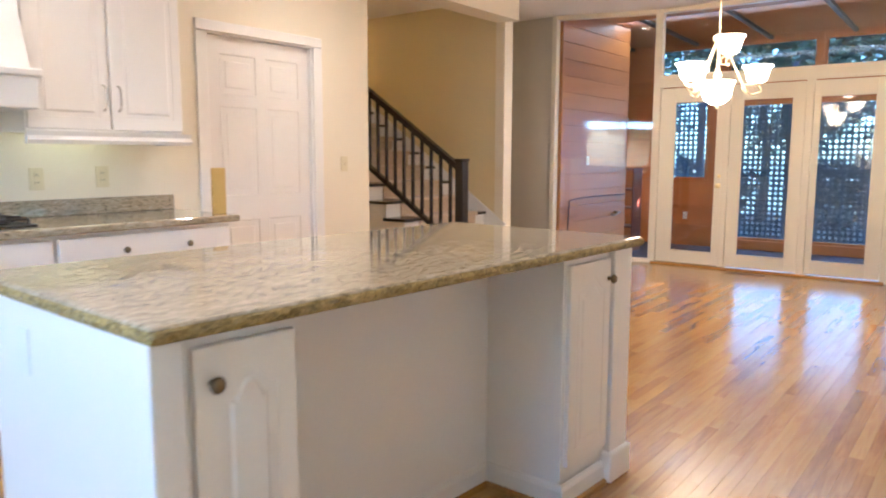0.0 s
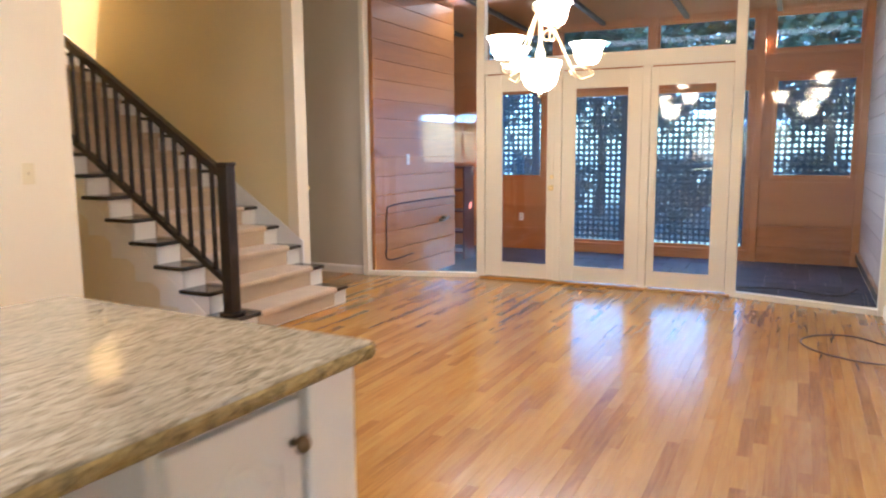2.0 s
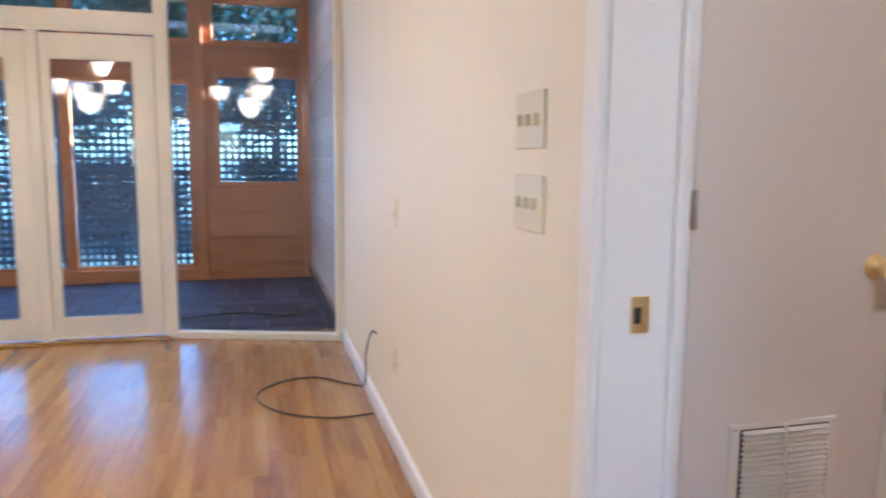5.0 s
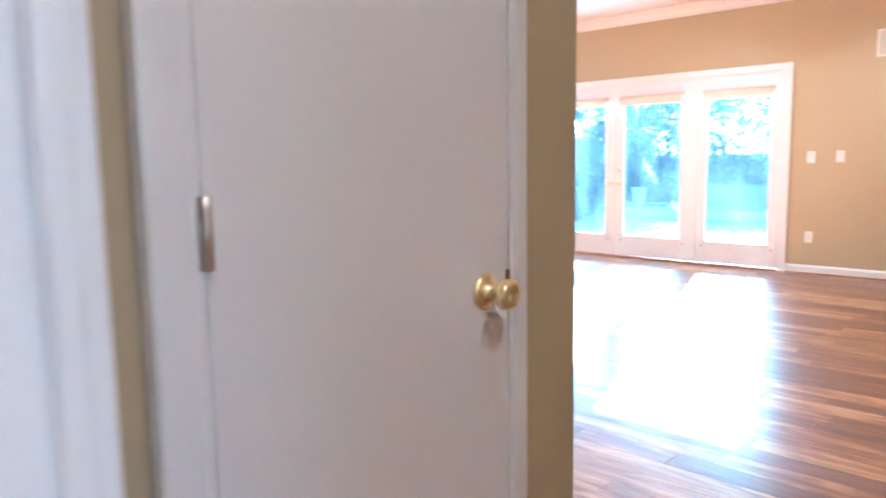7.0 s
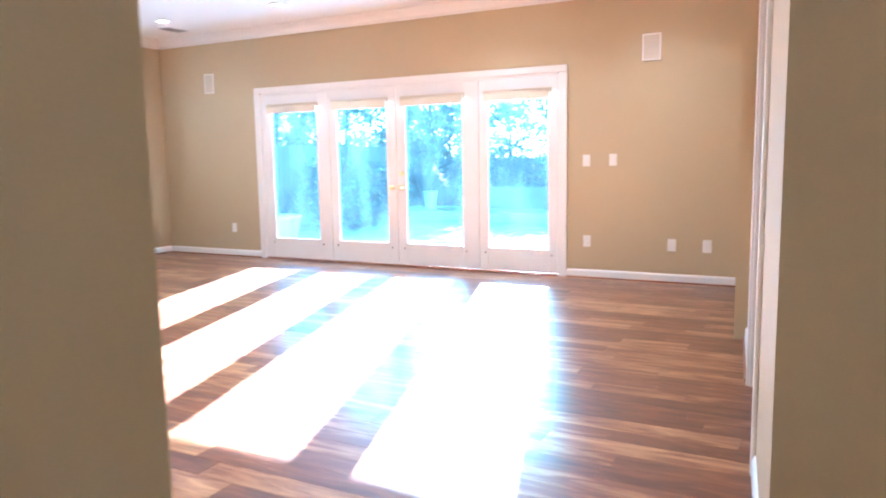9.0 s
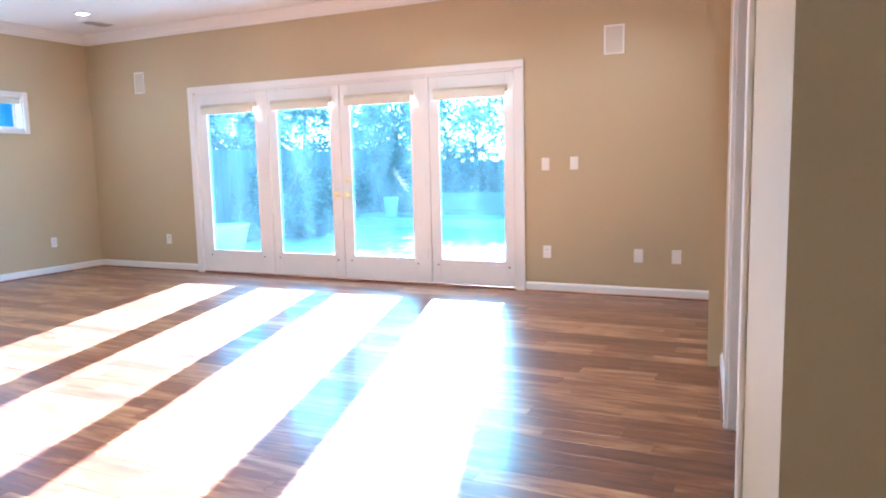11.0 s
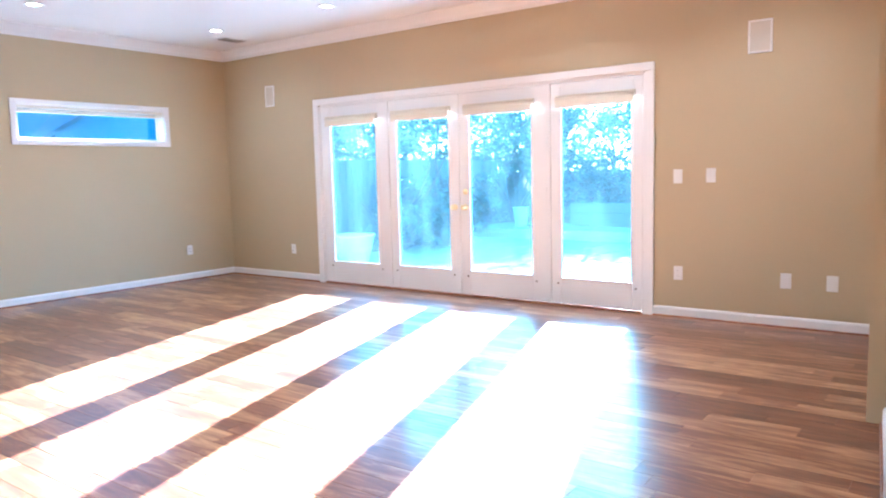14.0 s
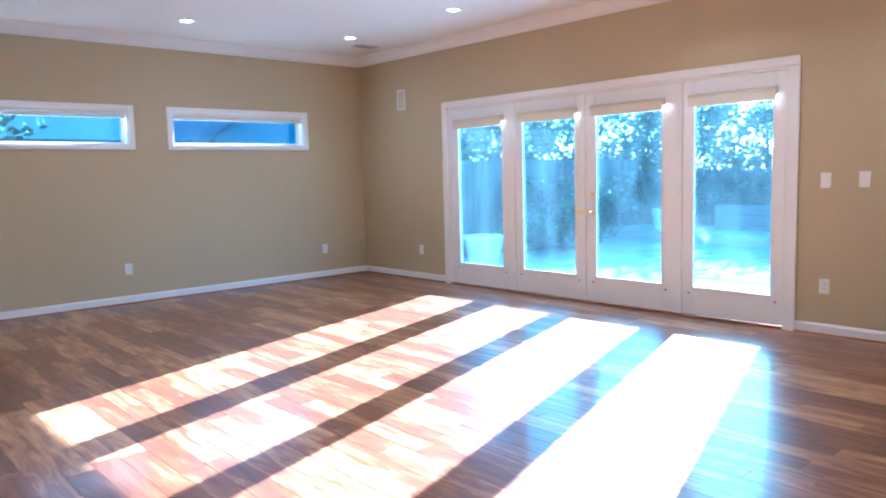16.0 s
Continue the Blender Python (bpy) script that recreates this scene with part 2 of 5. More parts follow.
GROUT = material("grout", (0.20, 0.20, 0.24), 0.9, var=0.15)
GLASS = glass("clear_glass", (0.97, 0.99, 0.98))
# blue tint puts the cool outdoor light's colour into the pane
PORCHGLASS = glass("porch_glass", (0.40, 0.56, 0.72))
# the cyan tint puts the daylight's cast into the glass and dims the garden
GLASSD = glass("patio_glass", (0.42, 0.64, 0.73), dust=0.013)
SHADE = glow("lit_frosted_glass", (1.0, 0.80, 0.54), 1.0)
CANLIGHT = glow("lit_lamp_lens", (1.0, 0.86, 0.66), 2.0)
UNDERLIGHT = glow("under_cabinet_tube", (0.85, 1.0, 0.62), 0.13)
BLIND = material("cream_blind_fabric", (0.74, 0.68, 0.55), 0.8, var=0.05, fine=200)
# near-black that paints the shade inside slots, holes and the grille
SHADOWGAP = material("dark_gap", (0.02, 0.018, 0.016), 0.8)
LATTICE = material("weathered_lattice", (0.18, 0.205, 0.24), 0.8, var=0.25, scale=6, fine=60, obj=0.25)
LEAF = material("tree_leaves", (0.10, 0.14, 0.075), 0.55, var=0.25, scale=2, fine=8, island=0.6)
LEAF2 = material("shrub_leaves", (0.075, 0.105, 0.065), 0.55, var=0.25, scale=2, fine=8, island=0.6)
BARK = material("tree_bark", (0.10, 0.075, 0.055), 0.9, var=0.3, scale=5, fine=30, bump=0.2)
SOIL = material("garden_ground", (0.13, 0.12, 0.07), 0.95, var=0.3, scale=1.5, fine=20, bump=0.1)
DECK = material("concrete_patio", (0.52, 0.50, 0.46), 0.85, var=0.12, scale=2, fine=50, bump=0.05, obj=0.12)
FENCE = material("grey_fence_boards", (0.16, 0.155, 0.14), 0.85, var=0.2, scale=3, fine=40, obj=0.25)
POT = material("white_glazed_pot", (0.75, 0.74, 0.70), 0.35, var=0.05)
SIDING = material("blue_house_siding", (0.12, 0.25, 0.36), 0.7, var=0.06, scale=2, fine=40)
ROOF = material("grey_shingle_roof", (0.09, 0.12, 0.16), 0.9, var=0.25, scale=5, fine=60, bump=0.1, obj=0.2)
GRILLE = material("speaker_grille", (0.62, 0.57, 0.48), 0.7, var=0.1, fine=500)

# ---- building helpers ----


def bx(bm, x0, x1, y0, y1, z0, z1, m=None):
    vs = [bm.verts.new((x, y, z)) for x in (x0, x1) for y in (y0, y1) for z in (z0, z1)]
    if m:
        for v in vs:
            v.co = m @ v.co
    for q in ((0, 1, 3, 2), (4, 6, 7, 5), (0, 4, 5, 1), (2, 3, 7, 6), (0, 2, 6, 4), (1, 5, 7, 3)):
        bm.faces.new([vs[i] for i in q])
    return vs


def box(x0, x1, y0, y1, z0, z1, bevel=0.0, m=None, seg=2):
    bm = bmesh.new()
    bx(bm, x0, x1, y0, y1, z0, z1)
    if bevel:
        bmesh.ops.bevel(bm, geom=bm.edges[:], offset=bevel, segments=seg, affect="EDGES", profile=0.5)
    if m:
        bmesh.ops.transform(bm, matrix=m, verts=bm.verts[:])
    return bm


def lathe(profile, n=20, m=None):
    """Turns (radius, height) pairs round the z axis."""
    bm = bmesh.new()
    rings = []
    for r, z in profile:
        rings.append([bm.verts.new((max(r, 1e-4) * math.cos(2 * math.pi * i / n), max(r, 1e-4) * math.sin(2 * math.pi * i / n), z)) for i in range(n)])
    for a, b in zip(rings, rings[1:]):
        for i in range(n):
            bm.faces.new((a[i], a[(i + 1) % n], b[(i + 1) % n], b[i]))
    bm.faces.new(rings[0][::-1])
    bm.faces.new(rings[-1])
    if m:
        bmesh.ops.transform(bm, matrix=m, verts=bm.verts[:])
    for f in bm.faces:
        f.smooth = True
    return bm


def tube(points, r, n=8, r_end=None, bm=None):
    """A round rod along points."""
    bm = bm or bmesh.new()
    pts = [Vector(p) for p in points]
    rings = []
    for i, p in enumerate(pts):
        d = (pts[min(i + 1, len(pts) - 1)] - pts[max(i - 1, 0)]).normalized()
        u = d.cross(Vector((0, 0, 1)) if abs(d.z) < 0.9 else Vector((1, 0, 0))).normalized()
        w = d.cross(u)
        rr = r if r_end is None else r + (r_end - r) * i / (len(pts) - 1)
        rings.append([bm.verts.new(p + rr * (math.cos(2 * math.pi * k / n) * u + math.sin(2 * math.pi * k / n) * w)) for k in range(n)])
    for a, b in zip(rings, rings[1:]):
        for k in range(n):
            f = bm.faces.new((a[k], a[(k + 1) % n], b[(k + 1) % n], b[k]))
            f.smooth = True
    bm.faces.new(rings[0][::-1])
    bm.faces.new(rings[-1])
    return bm


def sweep(profile, path, closed=False):
    """A moulding: (out, up) pairs carried along points in the xy plane; out is to the path's left."""
    bm = bmesh.new()
    rows = []
    pts = [Vector(p) for p in path]
    for i, p in enumerate(pts):
        a = (p - pts[i - 1]).normalized() if i else (pts[1] - p).normalized()
        b = (pts[i + 1] - p).normalized() if i + 1 < len(pts) else a
        na, nb = Vector((-a.y, a.x, 0)), Vector((-b.y, b.x, 0))
        nn = (na + nb) / max(0.3, 1 + na.dot(nb))
        rows.append([bm.verts.new((p.x + o * nn.x, p.y + o * nn.y, p.z + u)) for o, u in profile])
    k = len(profile)
    for a, b in zip(rows, rows[1:]):
        for j in range(k):
            bm.faces.new((a[j], a[(j + 1) % k], b[(j + 1) % k], b[j]))
    bm.faces.new(rows[0])
    bm.faces.new(rows[-1][::-1])
    return bm


def mesh_of(name, bm, mat):
    bmesh.ops.recalc_face_normals(bm, faces=bm.faces[:])
    me = bpy.data.meshes.new(name)
    bm.to_mesh(me)
    bm.free()
    me.materials.append(mat)
    return me


def part(name, bm, mat, parent, label=""):
    ob = new(name, mesh_of(name, bm, mat))
    ob.parent = parent
    if label:
        ob["label"] = label
    return ob


def shared(name, me, parent, m):
    """A piece on a mesh that others use too."""
    ob = new(name, me)
    ob.parent = parent
    ob.matrix_basis = m
    return ob


HOUSE = Matrix.Identity(4)
ORIGIN = HOUSE     # where the room in hand has its own zero


def thing(name, label, category, at=(0, 0, 0), rz=0, group="", kind=""):
    ob = new(name)
    ob.empty_display_size = 0.1
    ob.matrix_world = ORIGIN @ pose(*at, 0, 0, rz)
    return tagged(ob, label, category, group, kind)


def solid(name, bm, mat, label, category, group="", kind=""):
    ob = new(name, mesh_of(name, bm, mat))
    ob.matrix_world = ORIGIN.copy()
    return tagged(ob, label, category, group, kind)


def structure(name, bm, mat, label="", category=""):
    return solid(name, bm, mat, label or name.replace("_", " "), category or name.split("_")[0], kind="structure")


def wall(along, at, thick, a0, a1, z0, z1, holes=()):
    """A wall along 'x' or 'y', its face at 'at', going back by thick, with openings (a0, a1, z0, z1)."""
    bm = bmesh.new()

    def put(p, q, r, s):
        if q - p > 1e-4 and s - r > 1e-4:
            lo, hi = sorted((at, at + thick))
            bx(bm, *((p, q, lo, hi) if along == "x" else (lo, hi, p, q)), r, s)
    cur = a0
    for h0, h1, b0, b1 in sorted(holes):
        put(cur, h0, z0, z1)
        put(h0, h1, z0, b0)
        put(h0, h1, b1, z1)
        cur = h1
    put(cur, a1, z0, z1)
    return bm


def boards(x0, x1, y0, y1, z, width, lo, hi, rng, gap=0.0, thick=0.02, lengthwise="y"):
    """The rectangles of a strip floor with staggered ends: (x0, x1, y0, y1)."""
    out = []
    x = x0
    while x < x1 - 1e-3:
        xe = min(x + width, x1)
        y = y0 - rng.uniform(0, hi)
        while y < y1 - 1e-3:
            ln = rng.uniform(lo, hi)
            a, b = max(y, y0), min(y + ln, y1)
            if b - a > 0.02:
                out.append((x + gap / 2, xe - gap / 2, a + gap / 2, b - gap / 2))
            y += ln
        x = xe
    return out


def board_floor(parent, rects, z, mat_rest, mat_part, near, rest_name, part_name="floor_board", bev=0.0008):
    """The nearest boards are parts; the others are joined."""
    rects = sorted(rects, key=near)
    first, rest = rects[:300], rects[300:]

    def one(bm, a, b, c, d):
        t = bev
        lo = [bm.verts.new(p) for p in ((a, c, z - 0.018), (b, c, z - 0.018), (b, d, z - 0.018), (a, d, z - 0.018))]
        mi = [bm.verts.new(p) for p in ((a, c, z - t), (b, c, z - t), (b, d, z - t), (a, d, z - t))]
        hi = [bm.verts.new(p) for p in ((a + t, c + t, z), (b - t, c + t, z), (b - t, d - t, z), (a + t, d - t, z))]
        for p, q in ((lo, mi), (mi, hi)):
            for i in range(4):
                bm.faces.new((p[i], p[(i + 1) % 4], q[(i + 1) % 4], q[i]))
        bm.faces.new(hi)
    for r in first:
        bm = bmesh.new()
        one(bm, *r)
        part(part_name, bm, mat_part, parent)
    bm = bmesh.new()
    for r in rest:
        one(bm, *r)
    ob = part(rest_name, bm, mat_rest, parent)
    ob["kind"] = "stuff"

# ---- large structure: kitchen and dining ----
RW = 0.318          # dining side of the wall to the hall
DY = 7.40           # line of the glazed doors
G1, P1, P2, G2 = (-4.345, 7.038), (-3.199, DY), (-0.824, DY), (RW, 7.064)
CZ = 2.90
PW = -4.05          # pantry wall
HY = 3.713          # closet wall in the hall
HX = 1.641          # its outer corner
WT = 0.145          # wall between dining room and hall
LIVING = Matrix.Translation((0.662, 0.362, 0)) @ Matrix.Diagonal((1, 1, 0.97, 1))
PX, RY, LY, NX = 7.463, 3.325, 10.655, 0.979    # in the living room's own coordinates
LZ = 2.93
SOUTH = pose(3.0, 3.182, 0, 0, 0, 5.55)     # the slanting wall at the living room's side

structure("wall_dining_east", wall("y", RW, WT, -2.4, 7.06, 0, CZ, [(2.43, 3.31, 0, 2.06)]), CREAM, "cream painted wall with a doorway to the hall", "wall")
structure("wall_kitchen_south", wall("x", -2.4, -0.15, -6.6, RW + WT, 0, CZ, [(-2.6, -0.6, 0.95, 2.15)]), CREAM, "cream painted wall with a kitchen window", "wall")
structure("wall_pantry", wall("y", PW, -0.12, -2.4, 3.463, 0, CZ, [(1.98, 2.868, 0, 2.03)]), CREAM, "cream painted wall with the pantry doorway", "wall")
structure("wall_pantry_back", box(-6.6, -6.45, -2.4, 3.343, 0, CZ), CREAM, "cream painted wall behind the pantry", "wall")
structure("wall_stair_south", box(-8.6, PW - 0.12, 3.343, 3.463, 0, 5.2), YELLOW, "yellow painted wall beside the staircase", "wall")
structure("wall_stair_north", box(-8.6, -4.34, 5.80, 5.92, 0, 5.2), YELLOW, "yellow painted wall along the stairs", "wall")
structure("wall_stair_end", box(-8.75, -8.6, 3.343, 5.95, 0, 5.2), YELLOW, "yellow painted wall at the stair head", "wall")
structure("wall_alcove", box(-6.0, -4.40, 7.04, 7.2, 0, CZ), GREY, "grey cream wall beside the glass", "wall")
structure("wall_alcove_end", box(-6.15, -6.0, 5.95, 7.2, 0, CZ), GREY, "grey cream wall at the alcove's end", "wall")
structure("beam_over_stairs", box(-4.36, -4.10, 3.463, 5.80, 2.65, CZ), CREAM, "cream painted header over the stairs", "beam")
structure("ceiling_dining", box(-6.6, RW + WT, -2.55, 7.36, CZ, CZ + 0.12), CEIL, "white painted ceiling over kitchen and dining room", "ceiling")
structure("ceiling_stairs", box(-8.75, -4.36, 3.343, 5.95, 5.2, 5.3), CEIL, "white painted ceiling over the stairwell", "ceiling")
structure("wall_stairwell_upper", box(-4.36, -4.2, 3.343, 5.95, CZ + 0.12, 5.2), YELLOW, "yellow painted wall above the header", "wall")
part("post", box(-4.37, -4.255, 5.775, 5.93, 0, CZ, 0.004), CREAM, thing("stair_post", "cream painted post at the foot of the stairs", "post", kind="structure"))

# ---- large structure: hall and living room ----
structure("wall_closet", wall("x", HY + 0.038, 0.12, RW + WT, HX, 0, LZ, [(0.745, 1.39, 0, 2.05)]), BEIGE, "beige painted wall round the closet door", "wall")
structure("wall_closet_back", box(RW + WT, HX - 0.12, 4.7, 4.82, 0, LZ), BEIGE, "plain wall behind the closet", "wall")
ORIGIN = LIVING
structure("wall_living_west", box(NX - 0.12, NX, HY + 0.158 - 0.35, LY, 0, LZ), BEIGE, "beige painted wall of the living room", "wall")
structure("wall_patio", wall("y", PX, 0.16, RY - 0.16, LY + 0.16, 0, LZ, [(5.08, 8.96, 0, 2.12)]), BEIGE, "beige painted wall with the patio doors", "wall")
structure("wall_high_windows", wall("x", LY, 0.16, NX - 0.12, PX, 0, LZ, [(4.905, 6.565, 1.74, 2.12), (2.785, 4.435, 1.74, 2.12)]), BEIGE, "beige painted wall with high narrow windows", "wall")
structure("wall_living_south", box(2.12, 5.17, -0.14, 0, 0, LZ), BEIGE, "beige painted side wall of the living room", "wall").matrix_world = SOUTH.copy()
structure("wall_partition", box(0, 1.0, -0.14, 0, 0, LZ), BEIGE, "beige painted partition end", "wall").matrix_world = SOUTH.copy()
structure("wall_partition_return", box(0, 0.12, -1.82, -0.14, 0, LZ), BEIGE, "beige painted wall facing the hall", "wall").matrix_world = SOUTH.copy()
structure("wall_side_room", box(-0.237, 5.6, 1.25, 1.4, 0, LZ), BEIGE, "beige painted wall of the hall", "wall")
structure("wall_side_room_end", box(5.45, 5.6, 1.4, RY - 0.12, 0, LZ), BEIGE, "beige painted wall beyond the side doorway", "wall")
structure("lintel_side_doorway", box(1.0, 2.12, -0.14, 0, 2.06, LZ), BEIGE, "beige wall above the side doorway", "wall").matrix_world = SOUTH.copy()
structure("ceiling_living", box(-0.237, PX + 0.16, 1.25, LY + 0.16, LZ, LZ + 0.12), CEIL, "white painted living room ceiling", "ceiling")
ORIGIN = HOUSE

# ---- large structure: sunroom ----
SZ = -0.18
BY = 10.85          # back wall
SLX = -4.30
structure("sunroom_base", box(-5.2, 0.52, 7.30, BY + 0.3, SZ - 0.1, SZ - 0.012), GROUT, "grey mortar bed under the slate floor", "floor")
# runs up past the roof, unseen, to keep the sun off the roof glass
structure("wall_sunroom_east", box(0.40, 0.55, 7.0, BY + 0.16, SZ, 5.0), CREAM, "painted wall of the sunroom", "wall")
structure("wall_sunroom_west", box(SLX - 0.15, SLX, 7.10, 9.05, SZ, 3.5), REDWOOD, "redwood clad wall of the sunroom", "wall")
structure("wall_sunroom_west_far", box(-5.35, -5.2, 7.10, BY + 0.16, SZ, 3.5), REDWOOD, "redwood wall behind the shelves", "wall")
structure("wall_sunroom_back", wall("x", BY, 0.14, -5.35, 0.55, SZ, 2.3, [(-4.45, -3.70, 0.87, 2.14), (-3.45, -0.90, -0.06, 2.08), (-0.67, 0.28, 0.90, 2.17)]), REDWOOD_X, "redwood wall with openings to the porch", "wall")
structure("wall_sunroom_clerestory", wall("x", BY, 0.14, -5.35, 0.55, 2.3, 3.15, [(-4.6, -3.55, 2.50, 2.95), (-3.45, -2.22, 2.50, 2.95), (-2.12, -0.90, 2.50, 2.95), (-0.70, 0.28, 2.50, 2.95)]), REDWOOD_X, "redwood wall with openings to the porch", "wall")
structure("ceiling_sunroom", box(-5.35, 0.55, 7.36, 8.5, 3.02, 3.14), CEDAR, "cedar board ceiling over the sunroom", "ceiling")


# ---- trim, kitchen and dining ----
BASE = [(0, 0), (0.014, 0), (0.014, 0.07), (0.008, 0.085), (0, 0.09)]


def baseboard(path, label="white painted baseboard", mat=None, profile=BASE):
    structure("baseboard", sweep(profile, path), mat or WHITE, label, "baseboard")


baseboard([(RW, 3.374, 0), (RW, 7.05, 0)])
baseboard([(RW, -2.4, 0), (RW, 2.36, 0)])
baseboard([(-4.40, 7.04, 0), (-6.0, 7.04, 0)])
baseboard([(PW - 0.1, 3.463, 0), (PW, 3.463, 0), (PW, 2.96, 0)])

# doorway to the hall: jamb, stop, casing and strike plate
door_f = thing("door_frame_hall", "white painted door frame without its door", "door frame", kind="structure")
for y0, y1 in ((3.305, 3.325), (2.415, 2.435)):
    part("jamb", box(RW - 0.002, RW + WT + 0.002, y0, y1, 0, 2.05), WHITE, door_f)
part("head", box(RW - 0.002, RW + WT + 0.002, 2.415, 3.325, 2.03, 2.06), WHITE, door_f)
for y0, y1 in ((3.312, 3.372), (2.365, 2.428)):
    for xa, xb in ((RW - 0.018, RW), (RW + WT, RW + WT + 0.018)):
        part("casing", box(xa, xb, y0, y1, 0, 2.10, 0.005), WHITE, door_f)
for xa, xb in ((RW - 0.018, RW), (RW + WT, RW + WT + 0.018)):
    part("casing", box(xa, xb, 2.365, 3.372, 2.102, 2.17, 0.005), WHITE, door_f)
part("door_stop", box(RW + 0.125, RW + 0.141, 3.290, 3.307, 0, 2.03, 0.003), WHITE, door_f)
sp = part("strike_plate", box(RW + 0.052, RW + 0.086, 3.301, 3.3045, 0.958, 1.022, 0.001), BRASS, door_f, "brass strike plate")
part("latch_hole", box(RW + 0.057, RW + 0.070, 3.2995, 3.3015, 0.975, 1.003), SHADOWGAP, sp)


def wall_plate(name, at, normal, w, h, toggles, mat, label, kind="toggle", group=""):
    """A cover plate on a wall, facing along normal (degrees), with switches or sockets."""
    p = thing(name, label, "wall plate", at, normal, group)
    part("plate", box(-w / 2, w / 2, 0, 0.006, -h / 2, h / 2, 0.002), mat, p)
    for i in range(toggles):
        x = (i - (toggles - 1) / 2) * 0.046
        if kind == "toggle":
            part("toggle", box(x - 0.005, x + 0.005, 0.006, 0.016, -0.012, 0.012, 0.002), mat, p)
        elif kind == "rocker":
            part("rocker", box(x - 0.016, x + 0.016, 0.006, 0.010, -0.032, 0.032, 0.002), mat, p)
        else:
            for dz in (-0.02, 0.02):
                s = part("socket", box(x - 0.014, x + 0.014, 0.006, 0.0085, dz - 0.013, dz + 0.013, 0.003), mat, p)
                for dx in (-0.006, 0.006):
                    part("slot", box(x + dx - 0.0012, x + dx + 0.0012, 0.0082, 0.009, dz - 0.004, dz + 0.006), SHADOWGAP, s)
    return p


# facing -x: normal turned 90
wall_plate("switch_plate", (RW, 3.652, 1.333), 90, 0.165, 0.118, 3, ALMOND, "almond three-gang switch plate on the cream wall", group="dining switches")
wall_plate("switch_plate", (RW, 3.652, 1.160), 90, 0.165, 0.118, 3, ALMOND, "almond three-gang switch plate below another", group="dining switches")
wall_plate("switch_plate", (RW, 5.141, 1.02), 90, 0.07, 0.115, 1, ALMOND, "almond single switch plate on the cream wall")
wall_plate("wall_outlet", (RW, 5.165, 0.391), 90, 0.07, 0.115, 1, ALMOND, "almond wall outlet above the baseboard", "socket")
wall_plate("switch_plate", (PW, 3.184, 1.183), -90, 0.07, 0.115, 1, ALMOND, "almond switch plate beside the pantry door")
wall_plate("wall_outlet", (PW, 0.905, 1.118), -90, 0.075, 0.12, 1, ALMOND, "almond outlet above the granite backsplash", "socket", "kitchen outlets")
wall_plate("wall_outlet", (PW, 1.262, 1.124), -90, 0.075, 0.12, 1, ALMOND, "almond outlet above the granite backsplash", "socket", "kitchen outlets")


def curve_points(pts, n=8):
    """A smooth line through points."""
    out = []
    P = [Vector(p) for p in pts]
    for i in range(len(P) - 1):
        a, b, c, d = P[max(i - 1, 0)], P[i], P[i + 1], P[min(i + 2, len(P) - 1)]
        for k in range(n):
            t = k / n
            out.append(0.5 * ((2 * b) + (c - a) * t + (2 * a - 5 * b + 4 * c - d) * t * t + (3 * b - a - 3 * c + d) * t ** 3))
    out.append(P[-1])
    return out


solid("cable", tube(curve_points([(RW - 0.012, 5.60, 0.40), (RW - 0.03, 5.64, 0.40), (RW - 0.04, 5.76, 0.26), (RW - 0.02, 5.95, 0.04), (0.24, 6.06, 0.008), (0.07, 6.23, 0.006), (-0.12, 6.20, 0.006), (-0.255, 6.03, 0.006),
      (-0.235, 5.83, 0.006), (-0.10, 5.66, 0.006), (0.10, 5.57, 0.006), (0.285, 5.575, 0.01)]), 0.0042, 6), CABLE, "dark brown cable looped on the oak floor", "cable")

# ---- glazed front to the sunroom ----


def span(p, q, t0, z0, z1, d=0.05, shift=0.0):
    """A rail between two plan points."""
    a, b = Vector((*p, 0)), Vector((*q, 0))
    u = (b - a).normalized()
    m = Matrix.Translation(a) @ Matrix.Rotation(math.atan2(u.y, u.x), 4, "Z")
    return box(0, (b - a).length, shift - d / 2, shift + d / 2, z0, z1, 0.003, m)


glz = thing("glass_wall", "cream painted timber glass wall with fixed panes", "glass wall", kind="structure")
TRIM2 = material("cream_trim_paint", (0.80, 0.74, 0.60), 0.4, var=0.02, scale=2, fine=120, bump=0.008)
for (x, y), w in ((G1, 0.06), (P1, 0.085), (P2, 0.085), ((RW - 0.025, G2[1]), 0.05)):
    part("post", box(x - w / 2, x + w / 2, y - 0.045, y + 0.045, 0, CZ, 0.004), TRIM2, glz)
for p, q in ((G1, P1), (P2, G2)):
    part("sill", span(p, q, 0, 0.0, 0.045, 0.08), TRIM2, glz)
    part("head", span(p, q, 0, CZ - 0.05, CZ, 0.08), TRIM2, glz)
    pn = part("pane", span(p, q, 0, 0.045, CZ - 0.05, 0.008), GLASS, glz)
    pn.visible_shadow = False
part("transom_rail", box(P1[0] + 0.041, P2[0] - 0.041, DY - 0.042, DY + 0.042, 2.035, 2.16, 0.004), TRIM2, glz)
part("transom_bead", box(P1[0] + 0.046, P2[0] - 0.046, DY - 0.058, DY - 0.046, 2.02, 2.05, 0.004), TRIM2, glz)
part("transom_head", box(P1[0] + 0.041, P2[0] - 0.041, DY - 0.042, DY + 0.042, CZ - 0.05, CZ, 0.004), TRIM2, glz)
pn = part("pane", box(P1[0], P2[0], DY - 0.004, DY + 0.004, 2.16, CZ - 0.05), GLASS, glz)
pn.visible_shadow = False
